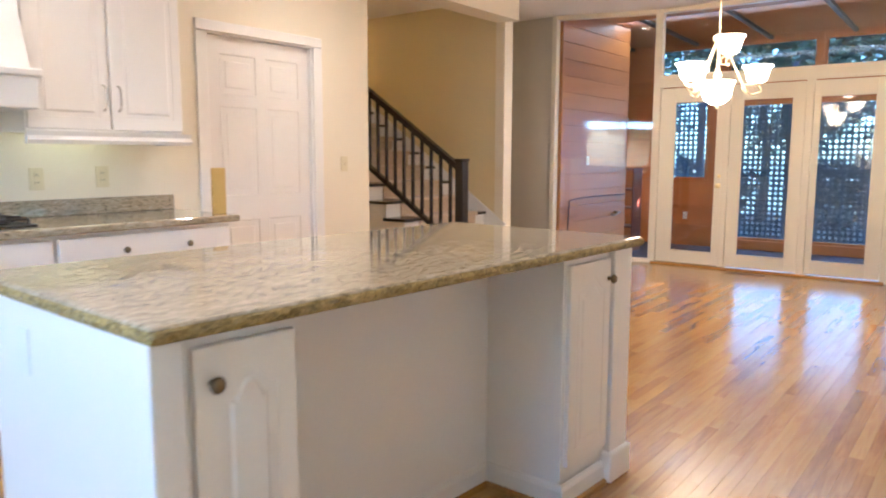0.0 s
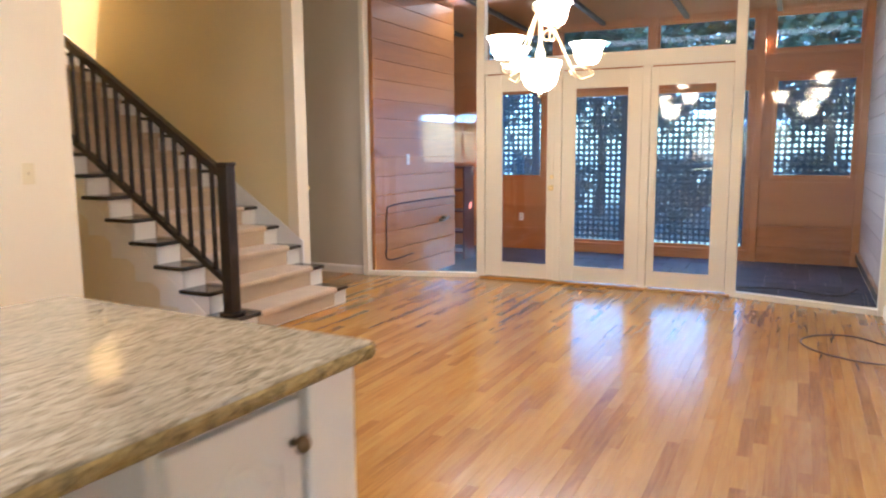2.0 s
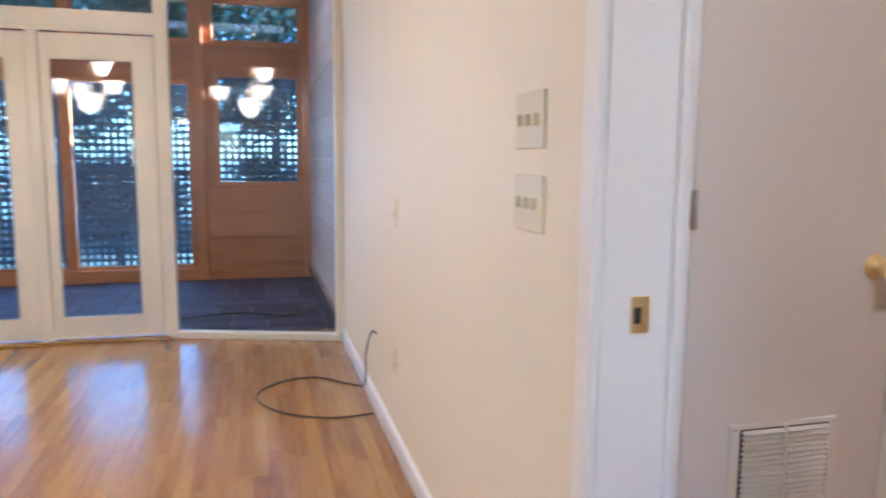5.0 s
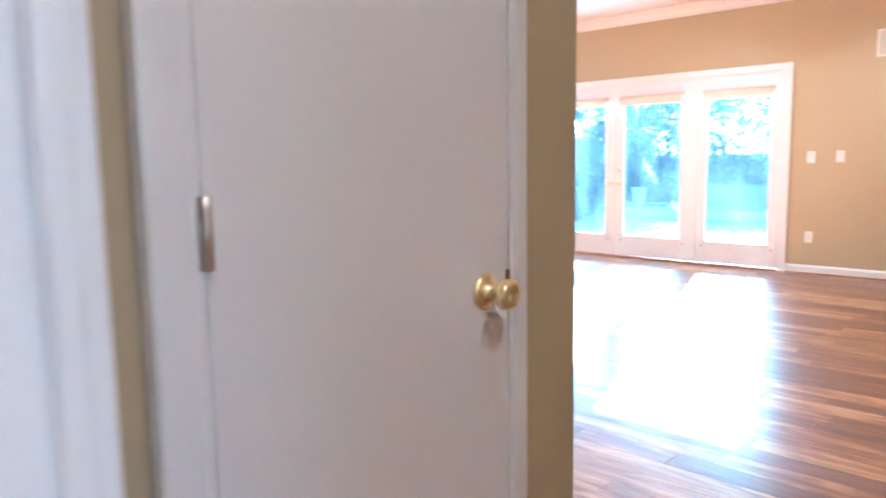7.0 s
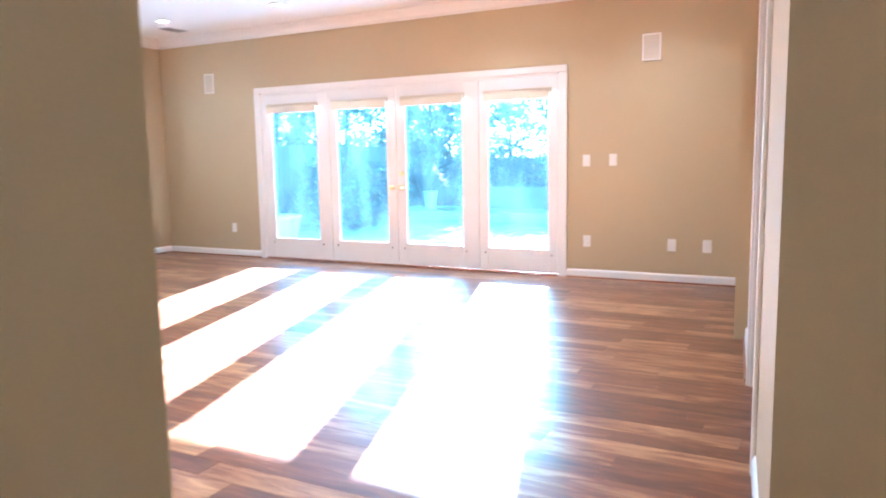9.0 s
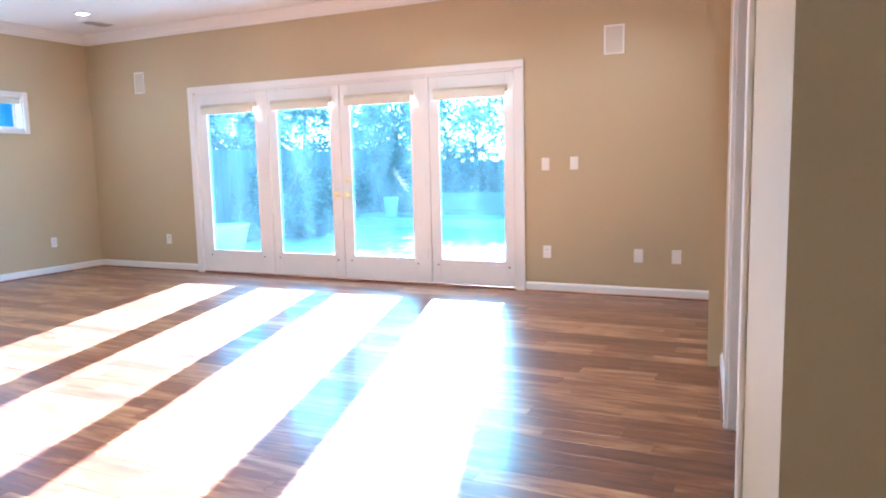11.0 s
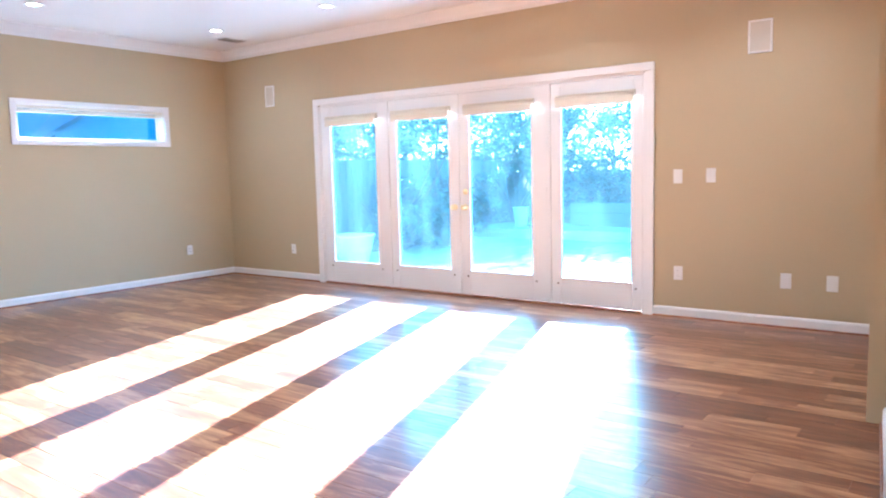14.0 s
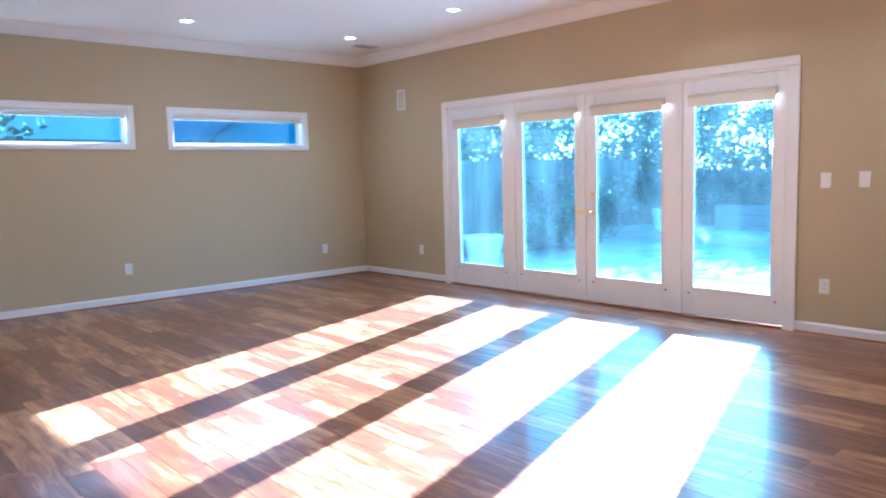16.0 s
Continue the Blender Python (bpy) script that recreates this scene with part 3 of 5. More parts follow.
part("threshold", box(P1[0], P2[0], DY - 0.075, DY + 0.05, -0.002, 0.022, 0.006), OAK, glz, "oak threshold")
for x in (-2.405, -1.591):
    part("mullion", box(x - 0.035, x + 0.035, DY - 0.04, DY + 0.04, 0.02, 2.035, 0.004), TRIM2, glz)


def french_door(x0, x1, a, b, z0, z1, label, knob=0):
    d = thing("glazed_door", label, "door", (0, 0, 0), group="sunroom doors")
    y0, y1 = DY - 0.028, DY + 0.016
    part("stile", box(x0, a, y0, y1, 0.028, 2.012, 0.004), TRIM2, d)
    part("stile", box(b, x1, y0, y1, 0.028, 2.012, 0.004), TRIM2, d)
    part("rail", box(a, b, y0 + 0.001, y1 - 0.001, 0.028, z0, 0.004), TRIM2, d)
    part("rail", box(a, b, y0 + 0.001, y1 - 0.001, z1, 2.012, 0.004), TRIM2, d)
    for q in ((a, a + 0.012, z0, z1), (b - 0.012, b, z0, z1)):
        part("glazing_bead", box(q[0], q[1], y0 - 0.006, y0 + 0.006, q[2], q[3], 0.003), TRIM2, d)
    for q in ((z0, z0 + 0.012), (z1 - 0.012, z1)):
        part("glazing_bead", box(a + 0.012, b - 0.012, y0 - 0.006, y0 + 0.006, q[0], q[1], 0.003), TRIM2, d)
    p = part("pane", box(a, b, DY - 0.009, DY - 0.003, z0, z1), GLASS, d)
    p.visible_shadow = False
    if knob:
        k = part("door_knob", lathe([(0.026, 0), (0.027, 0.004), (0.012, 0.008), (0.010, 0.03), (0.022, 0.038), (0.026, 0.052), (0.018, 0.064), (0, 0.066)], 18, pose(knob, y0, 0.925, 90, 0, 0)), BRASS, d, "polished brass knob")
        part("deadbolt", lathe([(0.02, 0), (0.02, 0.006), (0.012, 0.010), (0, 0.011)], 14, pose(knob, y0, 1.03, 90, 0, 0)), BRASS, d)
    return d


french_door(-3.150, -2.444, -2.985, -2.502, 0.165, 1.86, "cream glazed door with a brass knob, closed", knob=-2.462)
french_door(-2.366, -1.630, -2.246, -1.742, 0.165, 1.86, "cream glazed door beside the opening door, closed")
french_door(-1.552, -0.872, -1.500, -0.996, 0.165, 1.86, "cream glazed door beside the fixed glass, closed")

vent = thing("floor_vent", "brown slotted floor register in oak floor", "vent", (-2.066, 7.13, 0), -3)
part("frame", box(-0.20, 0.20, -0.055, 0.055, 0.0, 0.004, 0.001), material("brown_register", (0.16, 0.075, 0.03), 0.4, var=0.15), vent)
for r_ in (-0.022, 0.022):
    for i in range(12):
        part("slot", box(-0.185 + i * 0.031, -0.163 + i * 0.031, r_ - 0.010, r_ + 0.010, 0.0038, 0.0052), SHADOWGAP, vent)

# ---- hall closet door ----
cd = thing("closet_door", "white flat closet door with a return-air grille, closed", "door")
CY = HY + 0.012
part("leaf", box(0.7620, 1.3730, CY, CY + 0.035, 0.012, 2.03, 0.003), DOORPAINT, cd)
for z in (0.27, 1.135, 1.85):
    h = part("hinge", lathe([(0.006, -0.047), (0.0085, -0.046), (0.0085, 0.046), (0.006, 0.047)], 10, pose(0.7620, CY - 0.006, z)), NICKEL, cd, "steel hinge")
    part("leaf_plate", box(0.7526, 0.7724, CY - 0.003, CY - 0.001, z - 0.045, z + 0.045), NICKEL, h)
part("door_knob", lathe([(0.033, 0), (0.034, 0.004), (0.026, 0.008), (0.013, 0.011), (0.011, 0.030), (0.020, 0.038), (0.027, 0.046), (0.0275, 0.058), (0.022, 0.064), (0.016, 0.065), (0.015, 0.062), (0, 0.062)], 24, pose(1.3053, CY, 0.983, 90, 0, 0)), BRASS, cd, "polished brass knob")
part("latch", box(1.3657, 1.3746, CY - 0.002, CY + 0.02, 0.955, 1.015), BRONZE, cd)
gr = part("grille", box(0.8963, 1.2189, CY - 0.010, CY, 0.19, 0.59, 0.003), WHITE, cd, "white louvred return-air grille")
# dark sheet in place of the shade behind the louvres
part("grille_opening", box(0.9244, 1.1908, CY - 0.0115, CY - 0.0095, 0.217, 0.578), SHADOWGAP, gr)
slat = mesh_of("louvre", box(-0.062, 0.062, -0.010, 0.004, -0.0012, 0.0012, 0, pose(0, 0, 0, 35)), WHITE)
for col in (0.9910, 1.1242):
    for i in range(26):
        shared("louvre", slat, gr, pose(col, CY - 0.013, 0.224 + i * 0.0139))
part("mullion", box(1.0534, 1.0618, CY - 0.017, CY - 0.010, 0.217, 0.578), WHITE, gr)
for x, z in ((0.9088, 0.578), (1.2065, 0.578), (0.9088, 0.202), (1.2065, 0.202)):
    part("screw", lathe([(0.004, 0), (0.003, 0.0015), (0, 0.002)], 8, pose(x, CY - 0.010, z, 90)), NICKEL, gr)
cf = thing("door_frame_closet", "white painted closet door frame", "door frame", kind="structure")
WY = HY + 0.038
part("jamb", box(0.737, 0.759, CY - 0.002, WY + 0.1, 0, 2.05), WHITE, cf)
part("jamb", box(1.376, 1.40, CY - 0.002, WY + 0.1, 0, 2.05), WHITE, cf)
part("head", box(0.759, 1.376, CY - 0.002, WY + 0.1, 2.033, 2.05), WHITE, cf)
part("casing", box(0.686, 0.748, WY - 0.036, WY, 0, 2.04, 0.006), WHITE, cf)
part("casing", box(1.386, 1.423, WY - 0.036, WY, 0, 2.04, 0.006), WHITE, cf)
part("casing", box(0.686, 1.423, WY - 0.036, WY, 2.042, 2.105, 0.006), WHITE, cf)
baseboard([(HX, WY + 0.2, 0), (HX, WY, 0), (1.425, WY, 0)])

# ---- staircase ----
st = thing("staircase", "staircase with dark treads, white risers and beige carpet runner", "staircase")
SX, SR, ST, N = -3.768, 0.240, 0.163, 16
Z1 = 0.152
Y0, Y1 = 4.40, 5.77
for i in range(N):
    xf = SX - i * SR
    z = Z1 + i * ST
    zb = z - ST if i else 0.0
    part("riser", box(xf - 0.035, xf - 0.012, Y0 + 0.03, Y1, zb, z - 0.03), WHITE, st)
    part("tread", box(xf - SR - 0.03, xf + 0.022, Y0 - 0.012, Y1, z - 0.03, z, 0.010), STAIN, st)
    part("tread_return", box(xf - SR - 0.012, xf - 0.012, Y0 + 0.02, Y0 + 0.04, zb - (0.14 if i else 0), z - 0.03), WHITE, st)
    bm = bmesh.new()
    prof = [(xf - SR - 0.012, z + 0.001), (xf - SR - 0.012, z + 0.014), (xf + 0.012, z + 0.014), (xf + 0.032, z + 0.008), (xf + 0.036, z - 0.012), (xf + 0.028, z - 0.034), (xf + 0.004, z - 0.04), (xf + 0.001, zb + 0.012), (xf - 0.013, zb + 0.012), (xf - 0.013, z - 0.03), (xf + 0.021, z - 0.03), (xf + 0.021, z + 0.001)]
    ra = [bm.verts.new((x, 4.64, zz)) for x, zz in prof]
    rb = [bm.verts.new((x, 5.58, zz)) for x, zz in prof]
    for k in range(len(prof)):
        bm.faces.new((ra[k], ra[(k + 1) % len(prof)], rb[(k + 1) % len(prof)], rb[k]))
    bm.faces.new(ra)
    bm.faces.new(rb[::-1])
    part("carpet_runner", bm, CARPET, st, "beige carpet runner")


def slanted(x0, z0, x1, z1, y0, y1, h):
    """A board that climbs in x, h high."""
    bm = bmesh.new()
    a = [bm.verts.new(p) for p in ((x0, y0, z0), (x0, y1, z0), (x0, y1, z0 + h), (x0, y0, z0 + h))]
    b = [bm.verts.new(p) for p in ((x1, y0, z1), (x1, y1, z1), (x1, y1, z1 + h), (x1, y0, z1 + h))]
    for k in range(4):
        bm.faces.new((a[k], a[(k + 1) % 4], b[(k + 1) % 4], b[k]))
    bm.faces.new(a)
    bm.faces.new(b[::-1])
    return bm


sl = ST / SR
XE = SX - N * SR
part("stringer", slanted(SX - 0.30, -0.10 + 0.10, XE, -0.0 + (SX - 0.30 - XE) * sl, Y0 + 0.016, Y0 + 0.034, 0.17), WHITE, st)
part("wall_skirt", slanted(SX - 0.45, 0.24, XE, 0.24 + (SX - 0.45 - XE) * sl, Y1, Y1 + 0.02, 0.27), WHITE, st)
# wall under the stairs, cut to the slope
bm = bmesh.new()
tri = [(SX - 0.28, 0), (XE, 0), (XE, (SX - 0.28 - XE) * sl + 0.02), (SX - 0.28, 0.02)]
fa = [bm.verts.new((x, Y0 + 0.04, z)) for x, z in tri]
fb = [bm.verts.new((x, Y0 + 0.12, z)) for x, z in tri]
for k in range(4):
    bm.faces.new((fa[k], fa[(k + 1) % 4], fb[(k + 1) % 4], fb[k]))
bm.faces.new(fa)
bm.faces.new(fb[::-1])
structure("wall_under_stairs", bm, CREAM, "cream painted wall under the stairs", "wall")
baseboard([(XE, Y0 + 0.04, 0), (SX - 0.03, Y0 + 0.04, 0)][::-1])
# balustrade
ba = thing("balustrade", "dark stained stair balustrade with square newel post", "balustrade")
NXp, NYp = -3.855, 4.47
nw = part("newel_post", box(NXp - 0.045, NXp + 0.045, NYp - 0.045, NYp + 0.045, Z1, 1.20, 0.008), STAIN, ba)
part("cap", box(NXp - 0.052, NXp + 0.052, NYp - 0.052, NYp + 0.052, 1.195, 1.222, 0.008), STAIN, nw)
part("base", box(NXp - 0.065, NXp + 0.065, NYp - 0.065, NYp + 0.065, Z1, Z1 + 0.03, 0.008), STAIN, nw)
XR = -6.7
part("handrail", slanted(NXp - 0.04, 1.115, XR, 1.115 + (NXp - 0.04 - XR) * 0.66, NYp - 0.03, NYp + 0.03, 0.062), STAIN, ba)
part("lower_rail", slanted(NXp - 0.04, 0.37, XR, 0.37 + (NXp - 0.04 - XR) * 0.672, NYp - 0.022, NYp + 0.022, 0.05), STAIN, ba)
for i in range(25):
    x = NXp - 0.13 - i * 0.112
    z0, z1 = 0.395 + (NXp - 0.04 - x) * 0.672, 1.125 + (NXp - 0.04 - x) * 0.66
    part("baluster", box(x - 0.013, x + 0.013, NYp - 0.013, NYp + 0.013, z0, z1, 0.002, None, 1), STAIN, ba)

dd = thing("dark_door", "dark red stained door standing open in the alcove", "door", (-4.46, 6.10, 0), 41)
part("leaf", box(-0.022, 0.022, 0, 0.72, 0.012, 1.905, 0.004), DARKDOOR, dd)
part("door_knob", lathe([(0.025, 0), (0.012, 0.01), (0.011, 0.03), (0.024, 0.04), (0.02, 0.055), (0, 0.058)], 16, pose(0.022, 0.06, 0.95, 0, 90, 0)), BRASS, dd, "brass knob")

# ---- pantry door ----
pd = thing("pantry_door", "white six-panel pantry door, closed", "door")
X = PW - 0.03
part("leaf", box(X - 0.035, X, 1.994, 2.855, 0.012, 2.018, 0.002), DOORPAINT, pd)
for a, b in ((2.099, 2.376), (2.472, 2.750)):
    for z0, z1 in ((0.22, 0.80), (0.98, 1.56), (1.65, 1.90)):
        bm = bmesh.new()
        w = 0.022
        o = [bm.verts.new((X + 0.0005, y, z)) for y, z in ((a, z0), (b, z0), (b, z1), (a, z1))]
        i_ = [bm.verts.new((X - 0.009, y, z)) for y, z in ((a + w, z0 + w), (b - w, z0 + w), (b - w, z1 - w), (a + w, z1 - w))]
        j_ = [bm.verts.new((X + 0.004, y, z)) for y, z in ((a + 2 * w, z0 + 2 * w), (b - 2 * w, z0 + 2 * w), (b - 2 * w, z1 - 2 * w), (a + 2 * w, z1 - 2 * w))]
        e_ = [bm.verts.new((X + 0.006, y, z)) for y, z in ((a - 0.006, z0 - 0.006), (b + 0.006, z0 - 0.006), (b + 0.006, z1 + 0.006), (a - 0.006, z1 + 0.006))]
        for p, q in ((e_, o), (o, i_), (i_, j_)):
            for k in range(4):
                bm.faces.new((p[k], p[(k + 1) % 4], q[(k + 1) % 4], q[k]))
        bm.faces.new(j_)
        part("panel", bm, DOORPAINT, pd)
pf = thing("door_frame_pantry", "white painted pantry door frame", "door frame", kind="structure")
for y0, y1 in ((1.966, 1.991), (2.858, 2.883)):
    part("jamb", box(PW - 0.12, PW + 0.002, y0, y1, 0, 2.035), WHITE, pf)
part("head", box(PW - 0.12, PW + 0.002, 1.991, 2.858, 2.02, 2.04), WHITE, pf)
for y0, y1 in ((1.894, 1.979), (2.871, 2.956)):
    part("casing", box(PW, PW + 0.02, y0, y1, 0, 2.028, 0.006), WHITE, pf)
part("casing", box(PW, PW + 0.02, 1.894, 2.956, 2.03, 2.10, 0.006), WHITE, pf)

# ---- kitchen cabinets ----


def arched_panel(bm, x, y0, y1, z0, z1, arch, nx=1):
    """A raised panel with a cathedral top on a face at x, facing +x (nx=1)."""
    k = 10
    rim = [(y0, z0), (y1, z0), (y1, z1 - arch)]
    for i in range(1, k):
        t = i / k
        y = y1 + (y0 - y1) * t
        s = min(1, max(0, (0.5 - abs(t - 0.5)) / 0.36 - 0.18))
        rim.append((y, z1 - arch + arch * s * s * (3 - 2 * s)))
    rim.append((y0, z1 - arch))
    cy, cz = (y0 + y1) / 2, (z0 + z1) / 2
    rows = []
    for inset, out in ((-0.004, 0.001), (0.0, -0.006), (0.010, -0.006), (0.03, 0.004)):
        sy = 1 - 2 * inset / (y1 - y0)
        sz = 1 - 2 * inset / (z1 - z0)
        rows.append([bm.verts.new((x + nx * out, cy + (y - cy) * sy, cz + (z - cz) * sz)) for y, z in rim])
    n = len(rim)
    for p, q in zip(rows, rows[1:]):
        for i in range(n):
            bm.faces.new((p[i], p[(i + 1) % n], q[(i + 1) % n], q[i]))
    bm.faces.new(rows[-1])


def knob(parent, x, y, z, name="knob", label="aged bronze knob"):
    return part(name, lathe([(0.008, 0), (0.006, 0.008), (0.007, 0.012), (0.016, 0.018), (0.017, 0.024), (0.012, 0.03), (0, 0.031)], 16, pose(x, y, z, 0, 90, 0)), BRONZE, parent, label)


def cab_door(parent, x, y0, y1, z0, z1, arch=0.05, name="door"):
    d = part(name, box(x - 0.02, x, y0, y1, z0, z1, 0.004), CABINET, parent)
    bm = bmesh.new()
    arched_panel(bm, x + 0.001, y0 + 0.055, y1 - 0.055, z0 + 0.06, z1 - 0.06, arch)
    part("raised_panel", bm, CABINET, d)
    return d


FX = -3.41
ORIGIN = Matrix.Translation((0, -0.29, 0))     # the cabinet run
kb = None
for y0, y1, mode in ((-0.9, -0.1, 2), (-0.1, 0.45, 1), (0.45, 0.99, 1), (0.99, 1.955, 2)):
    c = thing("base_cabinet", "white base cabinet with drawer and raised-panel doors", "cabinet", group="kitchen base cabinets")
    part("body", box(PW + 0.002, FX - 0.022, y0 + 0.001, y1 - 0.001, 0.10, 0.875), CABINET, c)
    part("toe_kick", box(PW + 0.002, FX - 0.08, y0 + 0.001, y1 - 0.001, 0, 0.10), CABINET, c)
    w = (y1 - y0) / mode
    dr = part("drawer_front", box(FX - 0.02, FX, y0 + 0.012, y1 - 0.012, 0.70, 0.855, 0.006), CABINET, c)
    for kx in ((y0 + y1) / 2 - w * 0.31 * (mode - 1), (y0 + y1) / 2 + w * 0.42 * (mode - 1))[:mode]:
        knob(dr, FX, kx, 0.778)
    for j in range(mode):
        d = cab_door(c, FX, y0 + j * w + 0.012, y0 + (j + 1) * w - 0.006, 0.125, 0.685)
        knob(d, FX, y0 + j * w + (w - 0.05 if j == 0 else 0.05), 0.62)
co = thing("countertop", "speckled granite countertop with low backsplash", "countertop")
part("slab", box(PW, FX + 0.045, -0.92, 1.985, 0.877, 0.915, 0.010, None, 3), GRANITE, co)
part("backsplash", box(PW + 0.001, PW + 0.022, -0.92, 1.985, 0.9155, 1.005, 0.003), GRANITE, co)
ck = thing("cooktop", "black gas cooktop with iron grates", "cooktop", (-3.72, 0.62, 0.915))
part("glass_top", box(-0.24, 0.22, -0.36, 0.34, 0.001, 0.010, 0.004), BLACK, ck)
for gx in (-0.12, 0.10):
    for gy in (-0.22, 0.0, 0.22):
        g = part("grate", tube([(gx - 0.09, gy - 0.09, 0.035), (gx + 0.09, gy - 0.09, 0.035), (gx + 0.09, gy + 0.09, 0.035), (gx - 0.09, gy + 0.09, 0.035), (gx - 0.09, gy - 0.088, 0.035)], 0.006, 6), BLACK, ck)
        for q in (((gx - 0.09, gy, 0.04), (gx + 0.09, gy, 0.04)), ((gx, gy - 0.09, 0.04), (gx, gy + 0.09, 0.04))):
            part("bar", tube(q, 0.006, 6), BLACK, g)
        for sx in (-0.09, 0.09):
            for sy in (-0.09, 0.09):
                part("foot", tube([(gx + sx, gy + sy, 0.009), (gx + sx, gy + sy, 0.035)], 0.006, 6), BLACK, g)
        part("burner", lathe([(0.04, 0.01), (0.04, 0.022), (0.028, 0.026), (0, 0.027)], 14, pose(gx, gy, 0)), BLACK, ck)
UX = -3.71
ORIGIN = Matrix.Translation((0, -0.335, 0))     # wall cabinet and hood
uc = thing("upper_cabinet", "white upper cabinet with two raised-panel doors", "cabinet")
part("body", box(PW + 0.001, UX - 0.022, 1.07, 1.915, 1.36, 2.62), CABINET, uc)
for a, b, hy in ((1.075, 1.488, 1.455), (1.498, 1.910, 1.535)):
    d = part("door", box(UX - 0.02, UX, a, b, 1.375, 2.60, 0.004), CABINET, uc)
    bm = bmesh.new()
    arched_panel(bm, UX + 0.001, a + 0.06, b - 0.06, 1.44, 2.54, 0.05)
    part("raised_panel", bm, CABINET, d)
    h = part("handle", tube(curve_points([(UX, hy, 1.475), (UX + 0.025, hy, 1.49), (UX + 0.03, hy, 1.54), (UX + 0.025, hy, 1.59), (UX, hy, 1.605)], 5), 0.006, 8), NICKEL, d, "pewter bow handle")
part("light_rail", sweep([(0, 0), (0.02, 0), (0.03, 0.02), (0.022, 0.04), (0.03, 0.062), (0, 0.062)], [(PW + 0.02, 1.925, 1.30), (UX - 0.005, 1.925, 1.30), (UX - 0.005, 1.06, 1.30)]), CABINET, uc)
part("light_tube", lathe([(0.012, 0), (0.012, 0.5)], 10, pose(-3.90, 1.15, 1.345, -90, 0, 0)), UNDERLIGHT, uc, "lit under-cabinet tube")
hd = thing("range_hood", "white painted timber range hood", "range hood")
part("mantel", box(PW + 0.001, -3.52, 0.12, 1.055, 1.455, 1.60, 0.006), CABINET, hd)
part("ledge", box(PW + 0.001, -3.49, 0.10, 1.068, 1.60, 1.635, 0.008), CABINET, hd)
bm = bmesh.new()
lo_ = [bm.verts.new(p) for p in ((PW + 0.001, 0.14, 1.635), (-3.54, 0.14, 1.635), (-3.54, 1.035, 1.635), (PW + 0.001, 1.035, 1.635))]
hi_ = [bm.verts.new(p) for p in ((PW + 0.001, 0.24, 2.7), (-3.72, 0.24, 2.7), (-3.72, 0.95, 2.7), (PW + 0.001, 0.95, 2.7))]
for k in range(4):
    bm.faces.new((lo_[k], lo_[(k + 1) % 4], hi_[(k + 1) % 4], hi_[k]))
bm.faces.new(lo_)
bm.faces.new(hi_[::-1])
part("chimney", bm, CABINET, hd)
ORIGIN = Matrix.Translation((0, -0.29, 0))
solid("cardboard_strip", box(-3.49, -3.475, 1.885, 1.972, 0.9155, 1.175, 0.002), material("yellow_card", (0.62, 0.42, 0.14), 0.8, var=0.06), "yellow cardboard strip standing on the granite counter", "cardboard")
ORIGIN = HOUSE

# ---- kitchen window ----
kw = thing("window_kitchen", "white framed kitchen window over the worktop", "window", kind="structure")
for x0, x1, z0, z1 in ((-2.68, -2.60, 0.87, 2.23), (-0.60, -0.52, 0.87, 2.23), (-2.598, -0.602, 2.152, 2.23), (-2.598, -0.602, 0.87, 0.948)):
    part("casing", box(x0, x1, -2.40, -2.383, z0, z1, 0.004), WHITE, kw)
for x0, x1, z0, z1 in ((-1.63, -1.57, 0.95, 2.15), (-2.6, -2.55, 0.95, 2.15), (-0.65, -0.6, 0.95, 2.15)):
    part("stile", box(x0, x1, -2.34, -2.30, z0, z1, 0.004), WHITE, kw)
for z in (0.975, 2.125):
    part("rail", box(-2.598, -0.602, -2.335, -2.305, z - 0.025, z + 0.025), WHITE, kw)

# ---- island ----
IX0, IX1, IY0, IY1 = -1.99, -1.035, -0.16, 1.82
isl = thing("kitchen_island", "white kitchen island with knee space and bronze knobs", "kitchen island")
BX = -1.085
ISLAND_TURN = pose(IX1, IY1, 0, 0, 0, -2.8) @ pose(-IX1, -IY1, 0)
part("body", box(IX0 + 0.05, -1.43, IY0 + 0.04, IY1 - 0.03, 0.0, 0.906), CABINET, isl)
part("side_cabinet", box(-1.43, BX - 0.03, IY0 + 0.04, 0.205, 0.0, 0.906), CABINET, isl)
part("side_cabinet", box(-1.43, BX - 0.03, 1.345, IY1 - 0.03, 0.0, 0.906), CABINET, isl)
part("apron", box(-1.16, BX - 0.03, 0.205, 1.345, 0.885, 0.906, 0.003), CABINET, isl)
for y0, y1 in ((IY0 + 0.015, IY0 + 0.088), (IY1 - 0.165, IY1 - 0.03)):
    p = part("corner_post", box(BX - 0.09, BX + 0.012, y0, y1, 0.0, 0.906, 0.006), CABINET, isl)
    part("plinth", box(BX - 0.10, BX + 0.026, y0 - 0.014, y1 + 0.014, 0, 0.12, 0.010), CABINET, p)
for a, b, ky in ((-0.05, 0.195, -0.012), (1.36, 1.645, 1.625)):
    d = cab_door(isl, BX, a, b, 0.15, 0.872, 0.045)
    knob(d, BX, ky, 0.797)
part("face_frame", box(BX - 0.03, BX - 0.018, -0.06, 0.210, 0.1, 0.906), CABINET, isl)
part("face_frame", box(BX - 0.03, BX - 0.018, 1.340, 1.66, 0.1, 0.906), CABINET, isl)
